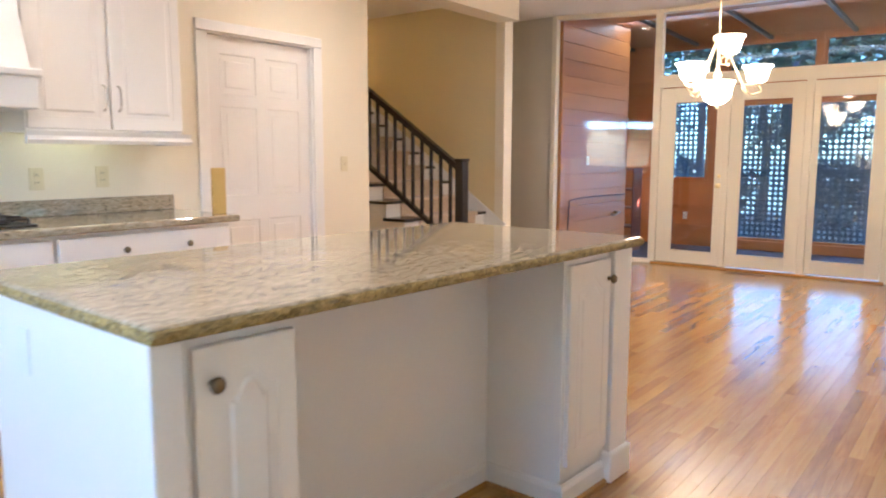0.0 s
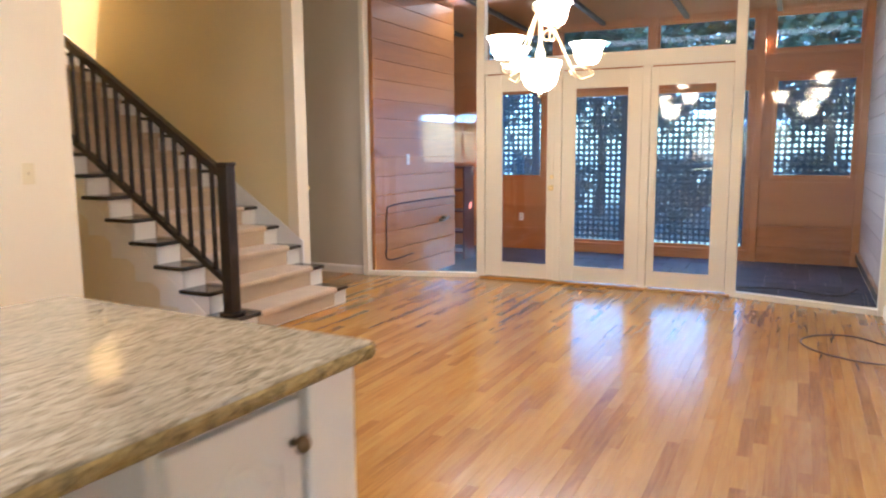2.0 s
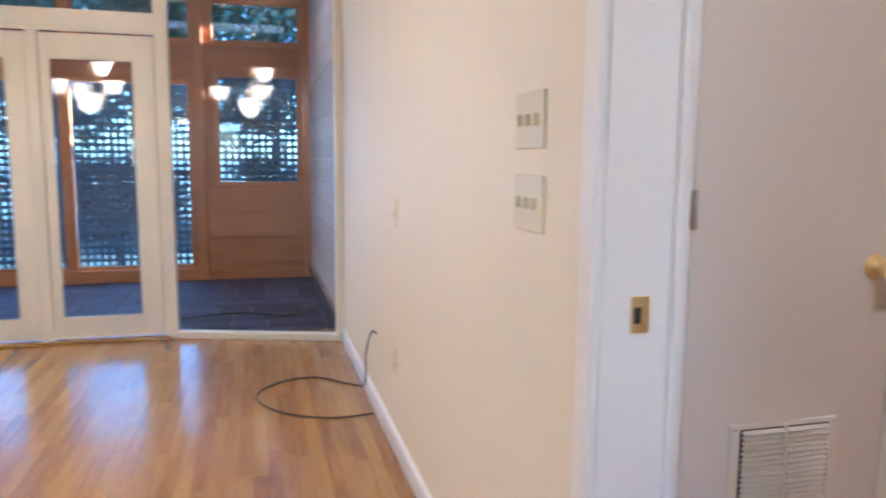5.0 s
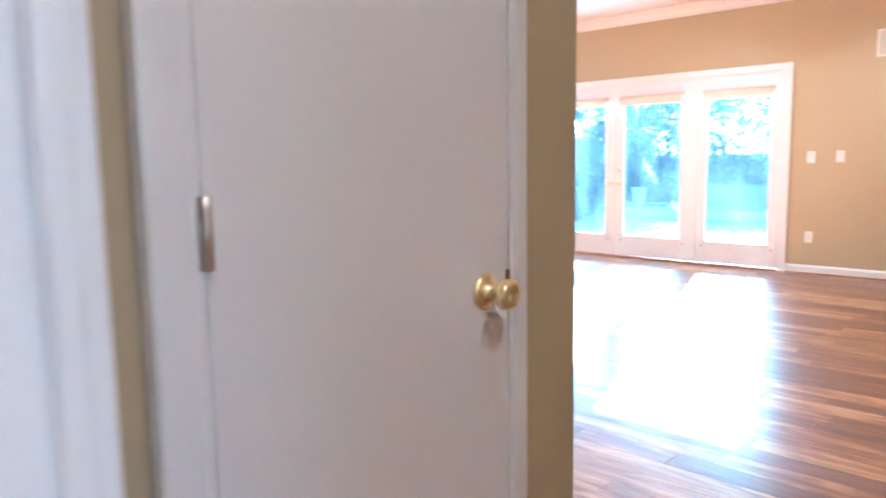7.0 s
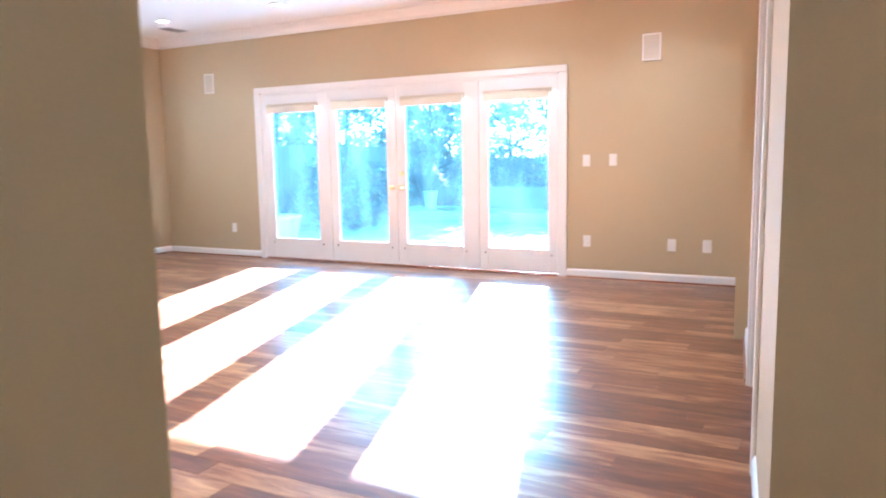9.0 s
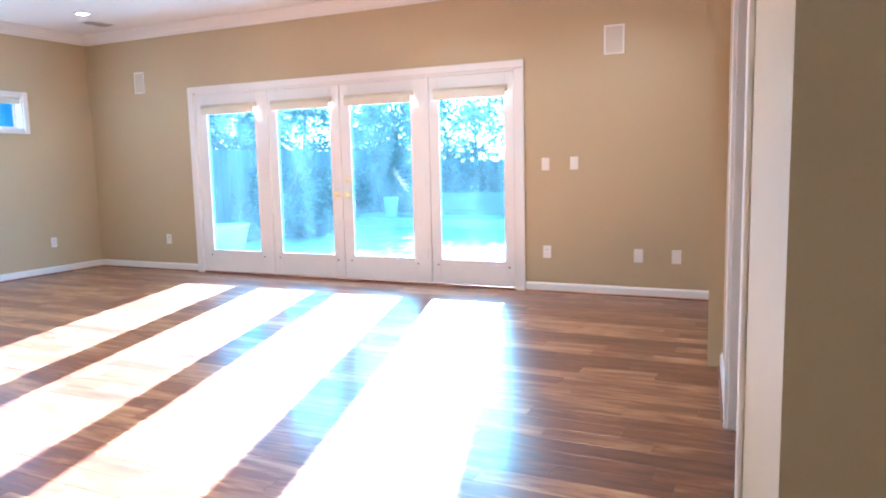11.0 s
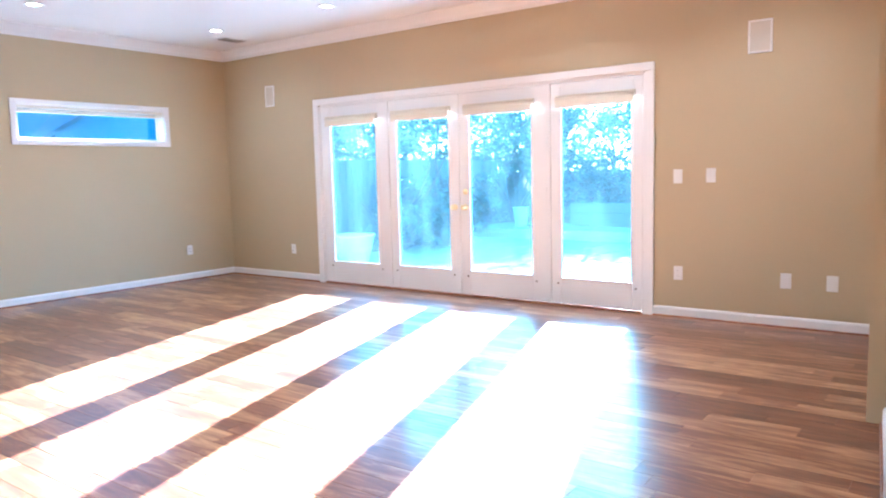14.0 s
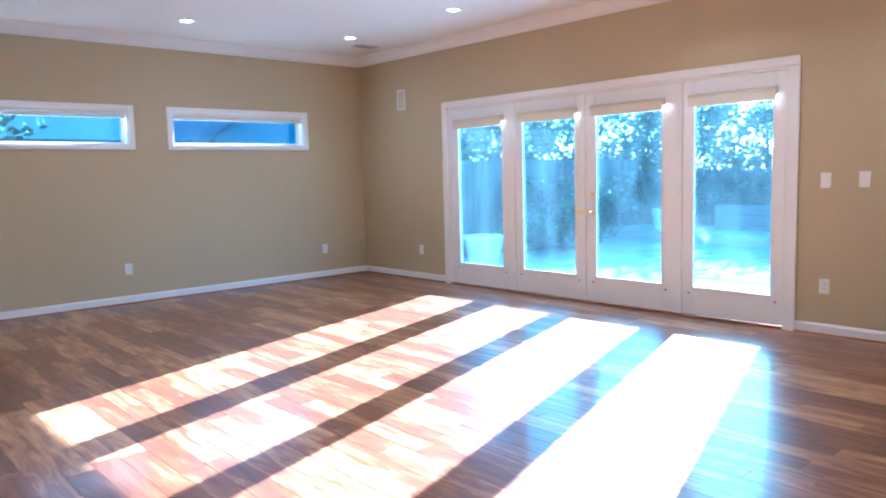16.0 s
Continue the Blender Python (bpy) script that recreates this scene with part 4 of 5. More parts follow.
part("end_panel", box(IX0 + 0.06, BX - 0.09, IY0 + 0.028, IY0 + 0.04, 0.0, 0.906, 0.003), CABINET, isl)
part("baseboard", sweep(BASE, [(BX - 0.016, 1.65, 0), (BX - 0.016, 1.345, 0), (-1.43, 1.345, 0), (-1.43, 0.205, 0), (BX - 0.016, 0.205, 0), (BX - 0.016, -0.06, 0)]), CABINET, isl)
part("shoe_moulding", sweep([(0, 0), (0.016, 0), (0.012, 0.012), (0, 0.018)], [(BX - 0.002, 1.64, 0), (BX - 0.002, 1.331, 0), (-1.416, 1.331, 0), (-1.416, 0.22, 0)]), OAK, isl, "oak shoe moulding")
op = part("outlet", box(-1.74, -1.67, IY0 + 0.022, IY0 + 0.028, 0.72, 0.835, 0.002), PLASTIC, isl, "white wall outlet")
isl.matrix_world = ISLAND_TURN
it = thing("island_top", "polished speckled granite island top with chiselled edge", "countertop")
bm = box(IX0 + 0.004, IX1 - 0.004, IY0 + 0.004, IY1 - 0.004, 0.907, 0.94)
vert_e = [e for e in bm.edges if abs(e.verts[0].co.z - e.verts[1].co.z) > 0.01]
bmesh.ops.bevel(bm, geom=vert_e, offset=0.02, segments=4, affect="EDGES", profile=0.5)
edge_h = [e for e in bm.edges if abs(e.verts[0].co.z - e.verts[1].co.z) < 0.001 and len(e.link_faces) == 2 and any(abs(f.normal.z) > 0.9 for f in e.link_faces)]
bmesh.ops.bevel(bm, geom=edge_h, offset=0.011, segments=3, affect="EDGES", profile=0.5)
part("slab", bm, GRANITE, it)
# broken rock-face edge round the slab
rg = random.Random(12)
rim = []
for cx, cy, a0 in ((IX1 - 0.02, IY1 - 0.02, 0), (IX0 + 0.02, IY1 - 0.02, 90), (IX0 + 0.02, IY0 + 0.02, 180), (IX1 - 0.02, IY0 + 0.02, 270)):
    for k in range(5):
        a = radians(a0 + k * 22.5)
        rim.append((cx + 0.016 * math.cos(a), cy + 0.016 * math.sin(a), math.cos(a), math.sin(a)))
line_ = []
for (ax, ay, anx, any_), (bx_, by_, bnx, bny) in zip(rim, rim[1:] + rim[:1]):
    steps = max(1, int(math.hypot(bx_ - ax, by_ - ay) / 0.016))
    for k in range(steps):
        f = k / steps
        line_.append((ax + (bx_ - ax) * f, ay + (by_ - ay) * f, anx + (bnx - anx) * f, any_ + (bny - any_) * f))
bm = bmesh.new()
rings = []
for z, lo, hi in ((0.9065, -0.001, 0.0), (0.913, 0.001, 0.006), (0.921, 0.002, 0.008), (0.929, 0.001, 0.006), (0.9335, -0.001, 0.001)):
    ring = []
    for px_, py_, nx_, ny_ in line_:
        o = rg.uniform(lo, hi)
        ring.append(bm.verts.new((px_ + nx_ * o, py_ + ny_ * o, z)))
    rings.append(ring)
for lo, hi in zip(rings, rings[1:]):
    for k in range(len(lo)):
        bm.faces.new((lo[k], lo[(k + 1) % len(lo)], hi[(k + 1) % len(lo)], hi[k]))
it.matrix_world = ISLAND_TURN
part("rock_face_edge", bm, GRANITE_EDGE, it, "chiselled golden brown granite edge")

# ---- chandelier ----
ch = thing("chandelier", "cream iron chandelier with lit frosted glass shades", "chandelier", (-1.765, 4.92, 0))
part("canopy", lathe([(0.06, CZ - 0.001), (0.06, CZ - 0.012), (0.03, CZ - 0.03), (0.008, CZ - 0.04)], 20), IRON, ch)
part("stem", tube([(0, 0, CZ - 0.03), (0, 0, 2.16)], 0.007, 8), IRON, ch)
part("hub", lathe([(0.01, 2.18), (0.045, 2.15), (0.05, 2.12), (0.02, 2.09), (0.012, 2.05), (0.012, 1.92), (0.03, 1.86), (0.02, 1.83)], 16), IRON, ch)
BELL = [(0.030, 0.0), (0.060, 0.012), (0.078, 0.045), (0.084, 0.085), (0.098, 0.115), (0.112, 0.128), (0.108, 0.130), (0.092, 0.115), (0.078, 0.085), (0.070, 0.045), (0.02, 0.014)]
bowl = part("bowl_shade", lathe([(0.004, 1.632), (0.05, 1.645), (0.09, 1.675), (0.108, 1.72), (0.112, 1.76), (0.128, 1.80), (0.13, 1.815), (0.118, 1.81), (0.10, 1.77), (0.06, 1.70), (0.01, 1.66)], 24), SHADE, ch, "lit frosted glass bowl")
part("finial", lathe([(0.002, 1.60), (0.010, 1.612), (0.012, 1.625), (0.006, 1.635)], 10), IRON, ch)
for ang, rad, zb in ((36, 0.30, 1.80), (143, 0.30, 1.80), (248, 0.30, 1.80), (320, 0.14, 2.0)):
    c_, s_ = math.cos(radians(ang)), math.sin(radians(ang))
    arm = part("arm", tube(curve_points([(0.02 * c_, 0.02 * s_, 2.12), (0.10 * c_, 0.10 * s_, (2.12 + zb) / 2 + 0.02), (0.75 * rad * c_, 0.75 * rad * s_, zb - 0.06), (rad * c_, rad * s_, zb - 0.075), (1.12 * rad * c_, 1.12 * rad * s_, zb - 0.05), (rad * c_, rad * s_, zb - 0.01)], 6), 0.007, 8), IRON, ch)
    part("scroll", tube([((rad - 0.06 + 0.05 * math.cos(a)) * c_, (rad - 0.06 + 0.05 * math.cos(a)) * s_, zb - 0.04 + 0.03 * math.sin(a)) for a in [k * 0.5 for k in range(11)]], 0.005, 6), IRON, arm)
    part("cup", lathe([(0.012, -0.02), (0.03, -0.01), (0.036, 0.004), (0.02, 0.006)], 14, pose(rad * c_, rad * s_, zb)), IRON, ch)
    part("shade", lathe(BELL, 24, pose(rad * c_, rad * s_, zb)), SHADE, ch, "lit frosted glass shade")


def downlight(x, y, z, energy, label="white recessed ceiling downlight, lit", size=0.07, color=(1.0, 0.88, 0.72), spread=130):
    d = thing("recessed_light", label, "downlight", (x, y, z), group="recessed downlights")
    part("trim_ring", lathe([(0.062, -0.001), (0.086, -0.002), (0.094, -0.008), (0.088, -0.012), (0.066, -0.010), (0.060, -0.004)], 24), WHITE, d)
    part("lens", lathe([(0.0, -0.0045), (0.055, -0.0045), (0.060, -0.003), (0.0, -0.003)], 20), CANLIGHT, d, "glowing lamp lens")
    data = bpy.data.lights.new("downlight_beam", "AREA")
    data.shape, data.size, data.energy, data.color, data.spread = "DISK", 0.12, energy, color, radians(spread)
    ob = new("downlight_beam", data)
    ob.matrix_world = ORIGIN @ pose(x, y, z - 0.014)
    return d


for x, y, k in ((-3.2, 0.3, 1.0), (-3.2, 2.6, 1.1), (-1.4, 0.0, 1.0), (-1.4, 2.1, 1.0), (-0.75, 4.4, 0.5), (-3.1, 6.2, 1.1)):
    downlight(x, y, CZ, KITCHEN_W * k)
# unseen lamps, added to brighten the yellow stair walls
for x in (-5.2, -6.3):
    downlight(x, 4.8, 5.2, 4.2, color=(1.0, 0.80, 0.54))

# ---- sunroom ----
bd = mesh_of("wall_board", box(0, 0.018, 0, 1.95, 0.003, 0.197, 0.003, None, 1), REDWOOD)
west = bpy.data.objects["wall_sunroom_west"]
for i in range(19):
    shared("wall_board", bd, west, pose(SLX, 7.10, SZ + i * 0.2))
PALE = material("pale_boards", (0.40, 0.33, 0.30), 0.55, var=0.12, scale=3, fine=40, obj=0.12)
bd2 = mesh_of("wall_board", box(-0.018, 0, 0, 3.75, 0.003, 0.197, 0.003, None, 1), PALE)
east = bpy.data.objects["wall_sunroom_east"]
for i in range(17):
    shared("wall_board", bd2, east, pose(0.40, 7.09, SZ + i * 0.2))
back = bpy.data.objects["wall_sunroom_back"]
for x0, x1, z0, z1 in ((-0.86, 0.378, SZ, 0.02), (-0.86, 0.378, 0.024, 0.30), (-0.86, 0.378, 0.304, 0.58), (-0.86, 0.378, 0.584, 0.86), (-4.9, -3.55, SZ, 0.14), (-4.9, -3.55, 0.144, 0.48), (-4.9, -3.55, 0.484, 0.83), (-5.2, 0.378, 2.24, 2.46), (-5.2, 0.378, 2.99, 3.14)):
    part("wall_board", box(x0, x1, BY - 0.02, BY - 0.001, z0, z1, 0.004), REDWOOD_X, back)
for x in (-3.50, -0.83, 0.34):
    part("post", box(x - 0.045, x + 0.045, BY - 0.05, BY, SZ, 3.05, 0.006), REDWOOD_X, back)
for x in (-2.17,):
    part("post", box(x - 0.04, x + 0.04, BY - 0.04, BY, 2.47, 3.05, 0.006), REDWOOD_X, back)
part("sill_rail", box(-3.455, -0.875, BY - 0.03, BY + 0.05, SZ, -0.04, 0.006), REDWOOD_X, back)


def timber_window(x0, x1, z0, z1, label, w=0.045):
    t = thing("window", label, "window", group="sunroom windows", kind="structure")
    for q in ((x0, x0 + w, z0, z1), (x1 - w, x1, z0, z1), (x0 + w, x1 - w, z0, z0 + w), (x0 + w, x1 - w, z1 - w, z1)):
        part("frame", box(q[0], q[1], BY + 0.01, BY + 0.07, q[2], q[3], 0.004), REDWOOD_X, t)
    p = part("pane", box(x0 + w, x1 - w, BY + 0.035, BY + 0.041, z0 + w, z1 - w), PORCHGLASS, t)
    p.visible_shadow = False


timber_window(-4.45, -3.70, 0.87, 2.14, "redwood framed window to the porch")
timber_window(-0.67, 0.28, 0.90, 2.17, "redwood framed window to the porch")
for a, b in ((-4.6, -3.55), (-3.45, -2.22), (-2.12, -0.90), (-0.70, 0.28)):
    timber_window(a, b, 2.50, 2.95, "redwood framed clerestory window", 0.03)
for a, b in ((-3.45, -2.22), (-2.22, -0.90)):
    timber_window(a, b, -0.06, 2.08, "redwood framed full-height glass panel", 0.06)

# sloping roof of the sunroom: rafters, louvre blinds, glass
rf = thing("sunroom_roof", "glazed sunroom roof with dark rafters and wooden louvre blinds", "roof", kind="structure")


def roof_z(y):
    return 3.10 - (y - 8.5) * 0.03


for x in (-5.0, -3.95, -2.85, -1.75, -0.65, 0.42):
    bm = bmesh.new()
    a = [bm.verts.new((x + s, 8.5, roof_z(8.5) + h)) for s, h in ((-0.03, -0.06), (0.03, -0.06), (0.03, 0.10), (-0.03, 0.10))]
    b = [bm.verts.new((x + s, BY, roof_z(BY) + h)) for s, h in ((-0.03, -0.06), (0.03, -0.06), (0.03, 0.10), (-0.03, 0.10))]
    for k in range(4):
        bm.faces.new((a[k], a[(k + 1) % 4], b[(k + 1) % 4], b[k]))
    bm.faces.new(a)
    bm.faces.new(b[::-1])
    part("rafter", bm, BLACK, rf)
lv = mesh_of("louvre", box(-5.3, 0.4, -0.035, 0.035, -0.003, 0.003, 0, pose(0, 0, 0, 32)), CEDAR)
for i in range(38):
    y = 8.56 + i * 0.06
    shared("louvre", lv, rf, pose(0, y, roof_z(y) - 0.0))
# deck hidden above the louvres, added to cut the light from the sky
part("deck", box(-5.35, 0.55, 9.15, BY + 0.5, 3.15, 3.25), CEDAR, rf, "unseen cedar deck, added to cut sky light")
pn = part("pane", box(-5.35, 0.55, 8.5, 9.15, 3.19, 3.198), GLASS, rf)
pn.visible_shadow = False
part("fascia", box(-5.35, 0.55, 8.46, 8.52, 3.02, 3.2), REDWOOD_X, rf)
part("gable_strip", box(-5.35, -5.2, 8.5, BY + 0.14, 3.0, 3.19), REDWOOD_X, rf)

sh = thing("shelf_unit", "dark wooden open shelves at the sunroom's end", "shelf", (-4.75, 9.6, SZ))
for x in (-0.42, 0.40):
    part("side", box(x, x + 0.025, -0.16, 0.16, 0, 1.25, 0.003), DARKDOOR, sh)
for z in (0.08, 0.36, 0.64, 0.92, 1.225):
    part("shelf", box(-0.395, 0.40, -0.16, 0.16, z, z + 0.025, 0.003), DARKDOOR, sh)
solid("conduit_pipe", tube(curve_points([(SLX + 0.03, 9.06, 0.71), (SLX + 0.03, 8.2, 0.715), (SLX + 0.03, 7.42, 0.70), (SLX + 0.03, 7.32, 0.62), (SLX + 0.03, 7.30, 0.30), (SLX + 0.03, 7.34, 0.12), (SLX + 0.03, 7.9, 0.12)], 6), 0.008, 8), CABLE, "thin dark conduit pipe on the redwood wall", "pipe")
tp = thing("pipe_stub", "grey capped pipe stubs on the redwood wall", "pipe", (SLX + 0.018, 8.6, 0.44))
part("pipe", tube([(0.0, 0, 0), (0.06, 0, 0), (0.06, 0.14, 0.03)], 0.018, 8), NICKEL, tp)
part("valve", lathe([(0.02, 0), (0.03, 0.01), (0.03, 0.03), (0.01, 0.04)], 12, pose(0.06, 0.0, 0.015)), BRONZE, tp)
wall_plate("switch_plate", (SLX + 0.018, 7.82, 1.19), -90, 0.07, 0.115, 1, PLASTIC, "white switch plate on the redwood wall")
wall_plate("wall_outlet", (-4.02, BY - 0.02, 0.30), 180, 0.07, 0.115, 1, PLASTIC, "white outlet on the redwood wall", "socket")
for k, pts in enumerate(([(-0.75, 7.75, 0), (-0.3, 7.9, 0), (0.1, 7.75, 0), (0.3, 8.1, 0), (0.33, 8.9, 0)], [(-1.2, 8.6, 0), (-0.5, 8.9, 0), (0.05, 8.7, 0), (0.28, 9.2, 0)])):
    solid("cable", tube(curve_points([(x, y, SZ + 0.009) for x, y, _ in pts]), 0.007, 6), BLACK, "black cable lying on the slate floor", "cable", "floor cables")

# porch lattice
lat = thing("lattice_screen", "dark weathered square lattice along the porch", "lattice")
LYp = 11.95
vs_ = mesh_of("slat", box(-0.019, 0.019, -0.004, 0.004, SZ - 0.1, 2.55), LATTICE)
hs_ = mesh_of("slat", box(-6.4, 1.9, 0.0045, 0.0125, -0.019, 0.019), LATTICE)
for i in range(98):
    shared("slat", vs_, lat, pose(-6.35 + i * 0.0845, LYp, 0))
for i in range(31):
    shared("slat", hs_, lat, pose(0, LYp, SZ + 0.02 + i * 0.0845))
for x in (-6.3, -4.2, -2.75, -0.95, 0.95):
    part("post", box(x - 0.045, x + 0.045, LYp + 0.015, LYp + 0.10, SZ - 0.1, 2.75, 0.005), LATTICE, lat)
part("top_rail", box(-6.4, 1.9, LYp - 0.02, LYp + 0.06, 2.52, 2.6, 0.005), LATTICE, lat)
part("mid_rail", box(-2.7, -0.95, LYp - 0.03, LYp - 0.006, 0.98, 1.06, 0.005), LATTICE, lat)
# out of view, added to stop low sun from streaking the sunroom floor
structure("porch_end_wall", box(2.0, 2.12, BY + 0.142, 12.2, SZ - 0.3, 2.9), REDWOOD_X, "unseen redwood wall, added to block the sun", "wall")
structure("porch_floor", box(-7.0, 2.0, BY + 0.14, 12.2, SZ - 0.3, SZ - 0.05), DECK, "grey porch floor", "floor")
ORIGIN = LIVING

# ---- living room trim ----
CROWN = [(0, 0), (0.012, 0), (0.018, 0.03), (0.045, 0.065), (0.075, 0.09), (0.10, 0.105), (0.105, 0.118), (0, 0.118)]
structure("trim_crown", sweep(CROWN, [(4.448, 3.025, LZ - 0.119), (PX, 3.318, LZ - 0.119), (PX, LY, LZ - 0.119), (NX, LY, LZ - 0.119), (NX, WY - 0.23, LZ - 0.119)]), WHITE, "white crown moulding", "moulding")
baseboard([(PX, 9.04, 0), (PX, LY, 0), (NX, LY, 0), (NX, WY - 0.13, 0)])
baseboard([(4.528, 3.033, 0), (PX, 3.318, 0), (PX, 5.0, 0)])
SHOE = [(0, 0), (0.026, 0), (0.022, 0.012), (0.014, 0.016), (0, 0.016)]
baseboard([(PX, 9.04, 0.0), (PX, LY, 0.0), (NX, LY, 0.0)], "dark wood shoe moulding", HICKORY, SHOE)
baseboard([(4.528, 3.033, 0.0), (PX, 3.318, 0.0), (PX, 5.0, 0.0)], "dark wood shoe moulding", HICKORY, SHOE)
sc = thing("door_casing_side", "white painted casing of the side doorway", "door frame", kind="structure")
sc.matrix_world = SOUTH.copy()
for x0, x1 in ((1.002, 1.022), (2.098, 2.118)):
    part("jamb", box(x0, x1, -0.142, 0.002, 0, 2.055, 0.003), WHITE, sc)
for x0, x1 in ((0.945, 1.01), (2.11, 2.175)):
    for y0, y1 in ((0.0, 0.018), (-0.158, -0.14)):
        part("casing", box(x0, x1, y0, y1, 0, 2.06, 0.005), WHITE, sc)
part("head", box(1.022, 2.098, -0.142, 0.002, 2.035, 2.055), WHITE, sc)
part("stop", box(2.084, 2.098, -0.09, -0.05, 0, 2.035, 0.003), WHITE, sc)
baseboard([(3.278, 2.911, 0), (2.338, 2.82, 0), (2.50, 1.15, 0)][::-1])

# ---- patio doors ----
pf = thing("door_frame_patio", "white painted patio door frame", "door frame", kind="structure")
for y0, y1 in ((4.998, 5.085), (8.952, 9.037)):
    part("casing", box(PX - 0.022, PX, y0, y1, 0, 2.115, 0.006), WHITE, pf)
part("casing", box(PX - 0.022, PX, 4.998, 9.037, 2.117, 2.189, 0.006), WHITE, pf)
for y0, y1 in ((5.08, 5.10), (8.94, 8.96)):
    part("jamb", box(PX - 0.001, PX + 0.158, y0, y1, 0, 2.10), WHITE, pf)
part("head", box(PX - 0.001, PX + 0.158, 5.10, 8.94, 2.092, 2.12), WHITE, pf)
part("threshold", box(PX - 0.02, PX + 0.17, 5.10, 8.94, -0.01, 0.018, 0.004), HICKORY, pf, "dark wood threshold")
for y in (5.995, 7.94):
    part("mullion", box(PX - 0.004, PX + 0.10, y - 0.02, y + 0.02, 0.018, 2.092, 0.003), WHITE, pf)


def patio_door(y0, y1, a, b, label, knob_y=None, deadbolt=False, hinge_y=None):
    d = thing("patio_door", label, "door", group="patio doors")
    x0, x1 = PX + 0.006, PX + 0.05
    z0, z1 = 0.26, 1.955
    part("stile", box(x0, x1, y0, a, 0.022, 2.088, 0.004), WHITE, d)
    part("stile", box(x0, x1, b, y1, 0.022, 2.088, 0.004), WHITE, d)
    part("rail", box(x0 + 0.001, x1 - 0.001, a, b, 0.022, z0, 0.004), WHITE, d)
    part("rail", box(x0 + 0.001, x1 - 0.001, a, b, z1, 2.088, 0.004), WHITE, d)
    for q in ((a, a + 0.014), (b - 0.014, b)):
        part("glazing_bead", box(x0 - 0.008, x0 + 0.006, q[0], q[1], z0, z1, 0.003), WHITE, d)
    part("glazing_bead", box(x0 - 0.008, x0 + 0.006, a + 0.014, b - 0.014, z0, z0 + 0.014, 0.003), WHITE, d)
    p = part("pane", box(PX + 0.026, PX + 0.032, a, b, z0, z1), GLASSD, d)
    p.visible_shadow = False
    for y in (a - 0.03, b + 0.03):
        part("bolt_stub", lathe([(0.009, 0), (0.009, 0.006), (0.004, 0.010), (0, 0.011)], 10, pose(x0, y, 0.215, 0, -90, 0)), BRONZE, d)
    if knob_y:
        part("door_knob", lathe([(0.030, 0), (0.031, 0.004), (0.012, 0.010), (0.011, 0.03), (0.024, 0.038), (0.028, 0.052), (0.018, 0.064), (0, 0.066)], 20, pose(x0, knob_y, 0.93, 0, -90, 0)), BRASS, d, "polished brass knob")
    if deadbolt:
        part("deadbolt", lathe([(0.028, 0), (0.028, 0.008), (0.014, 0.014), (0.008, 0.03), (0, 0.031)], 18, pose(x0, knob_y, 1.09, 0, -90, 0)), BRASS, d, "brass deadbolt turn")
    if hinge_y:
        for z in (0.32, 1.08, 1.80):
            part("hinge", lathe([(0.007, -0.05), (0.008, -0.049), (0.008, 0.049), (0.007, 0.05)], 8, pose(x0 - 0.006, hinge_y, z)), WHITE, d)
    bl = thing("roller_blind", "rolled cream fabric blind at the top of the pane", "blind", group="door blinds")
    part("roll", lathe([(0.028, 0), (0.028, b - a + 0.05)], 14, pose(x0 - 0.032, a - 0.025, 1.935, -90, 0, 0)), BLIND, bl)
    part("fabric", box(x0 - 0.058, x0 - 0.054, a - 0.02, b + 0.02, 1.865, 1.94), BLIND, bl)
    part("bottom_bar", box(x0 - 0.062, x0 - 0.05, a - 0.02, b + 0.02, 1.858, 1.876, 0.003), BLIND, bl)
    part("bracket", box(x0 - 0.05, x0, a - 0.028, b + 0.028, 1.963, 1.972, 0.002), BLIND, bl)


patio_door(7.962, 8.936, 8.09, 8.796, "white glazed patio side panel, fixed")
patio_door(7.003, 7.917, 7.113, 7.816, "white glazed patio door with a brass knob, closed", 7.058, False, 7.92)
patio_door(6.018, 6.996, 6.161, 6.885, "white glazed patio door with brass knob and deadbolt, closed", 6.93, True, 6.015)
patio_door(5.104, 5.972, 5.189, 5.876, "white glazed patio side panel, fixed")

part("astragal", box(PX + 0.0505, PX + 0.064, 6.972, 7.028, 0.022, 2.088, 0.003), WHITE, bpy.data.objects["patio_door.002"])

# ---- high windows ----


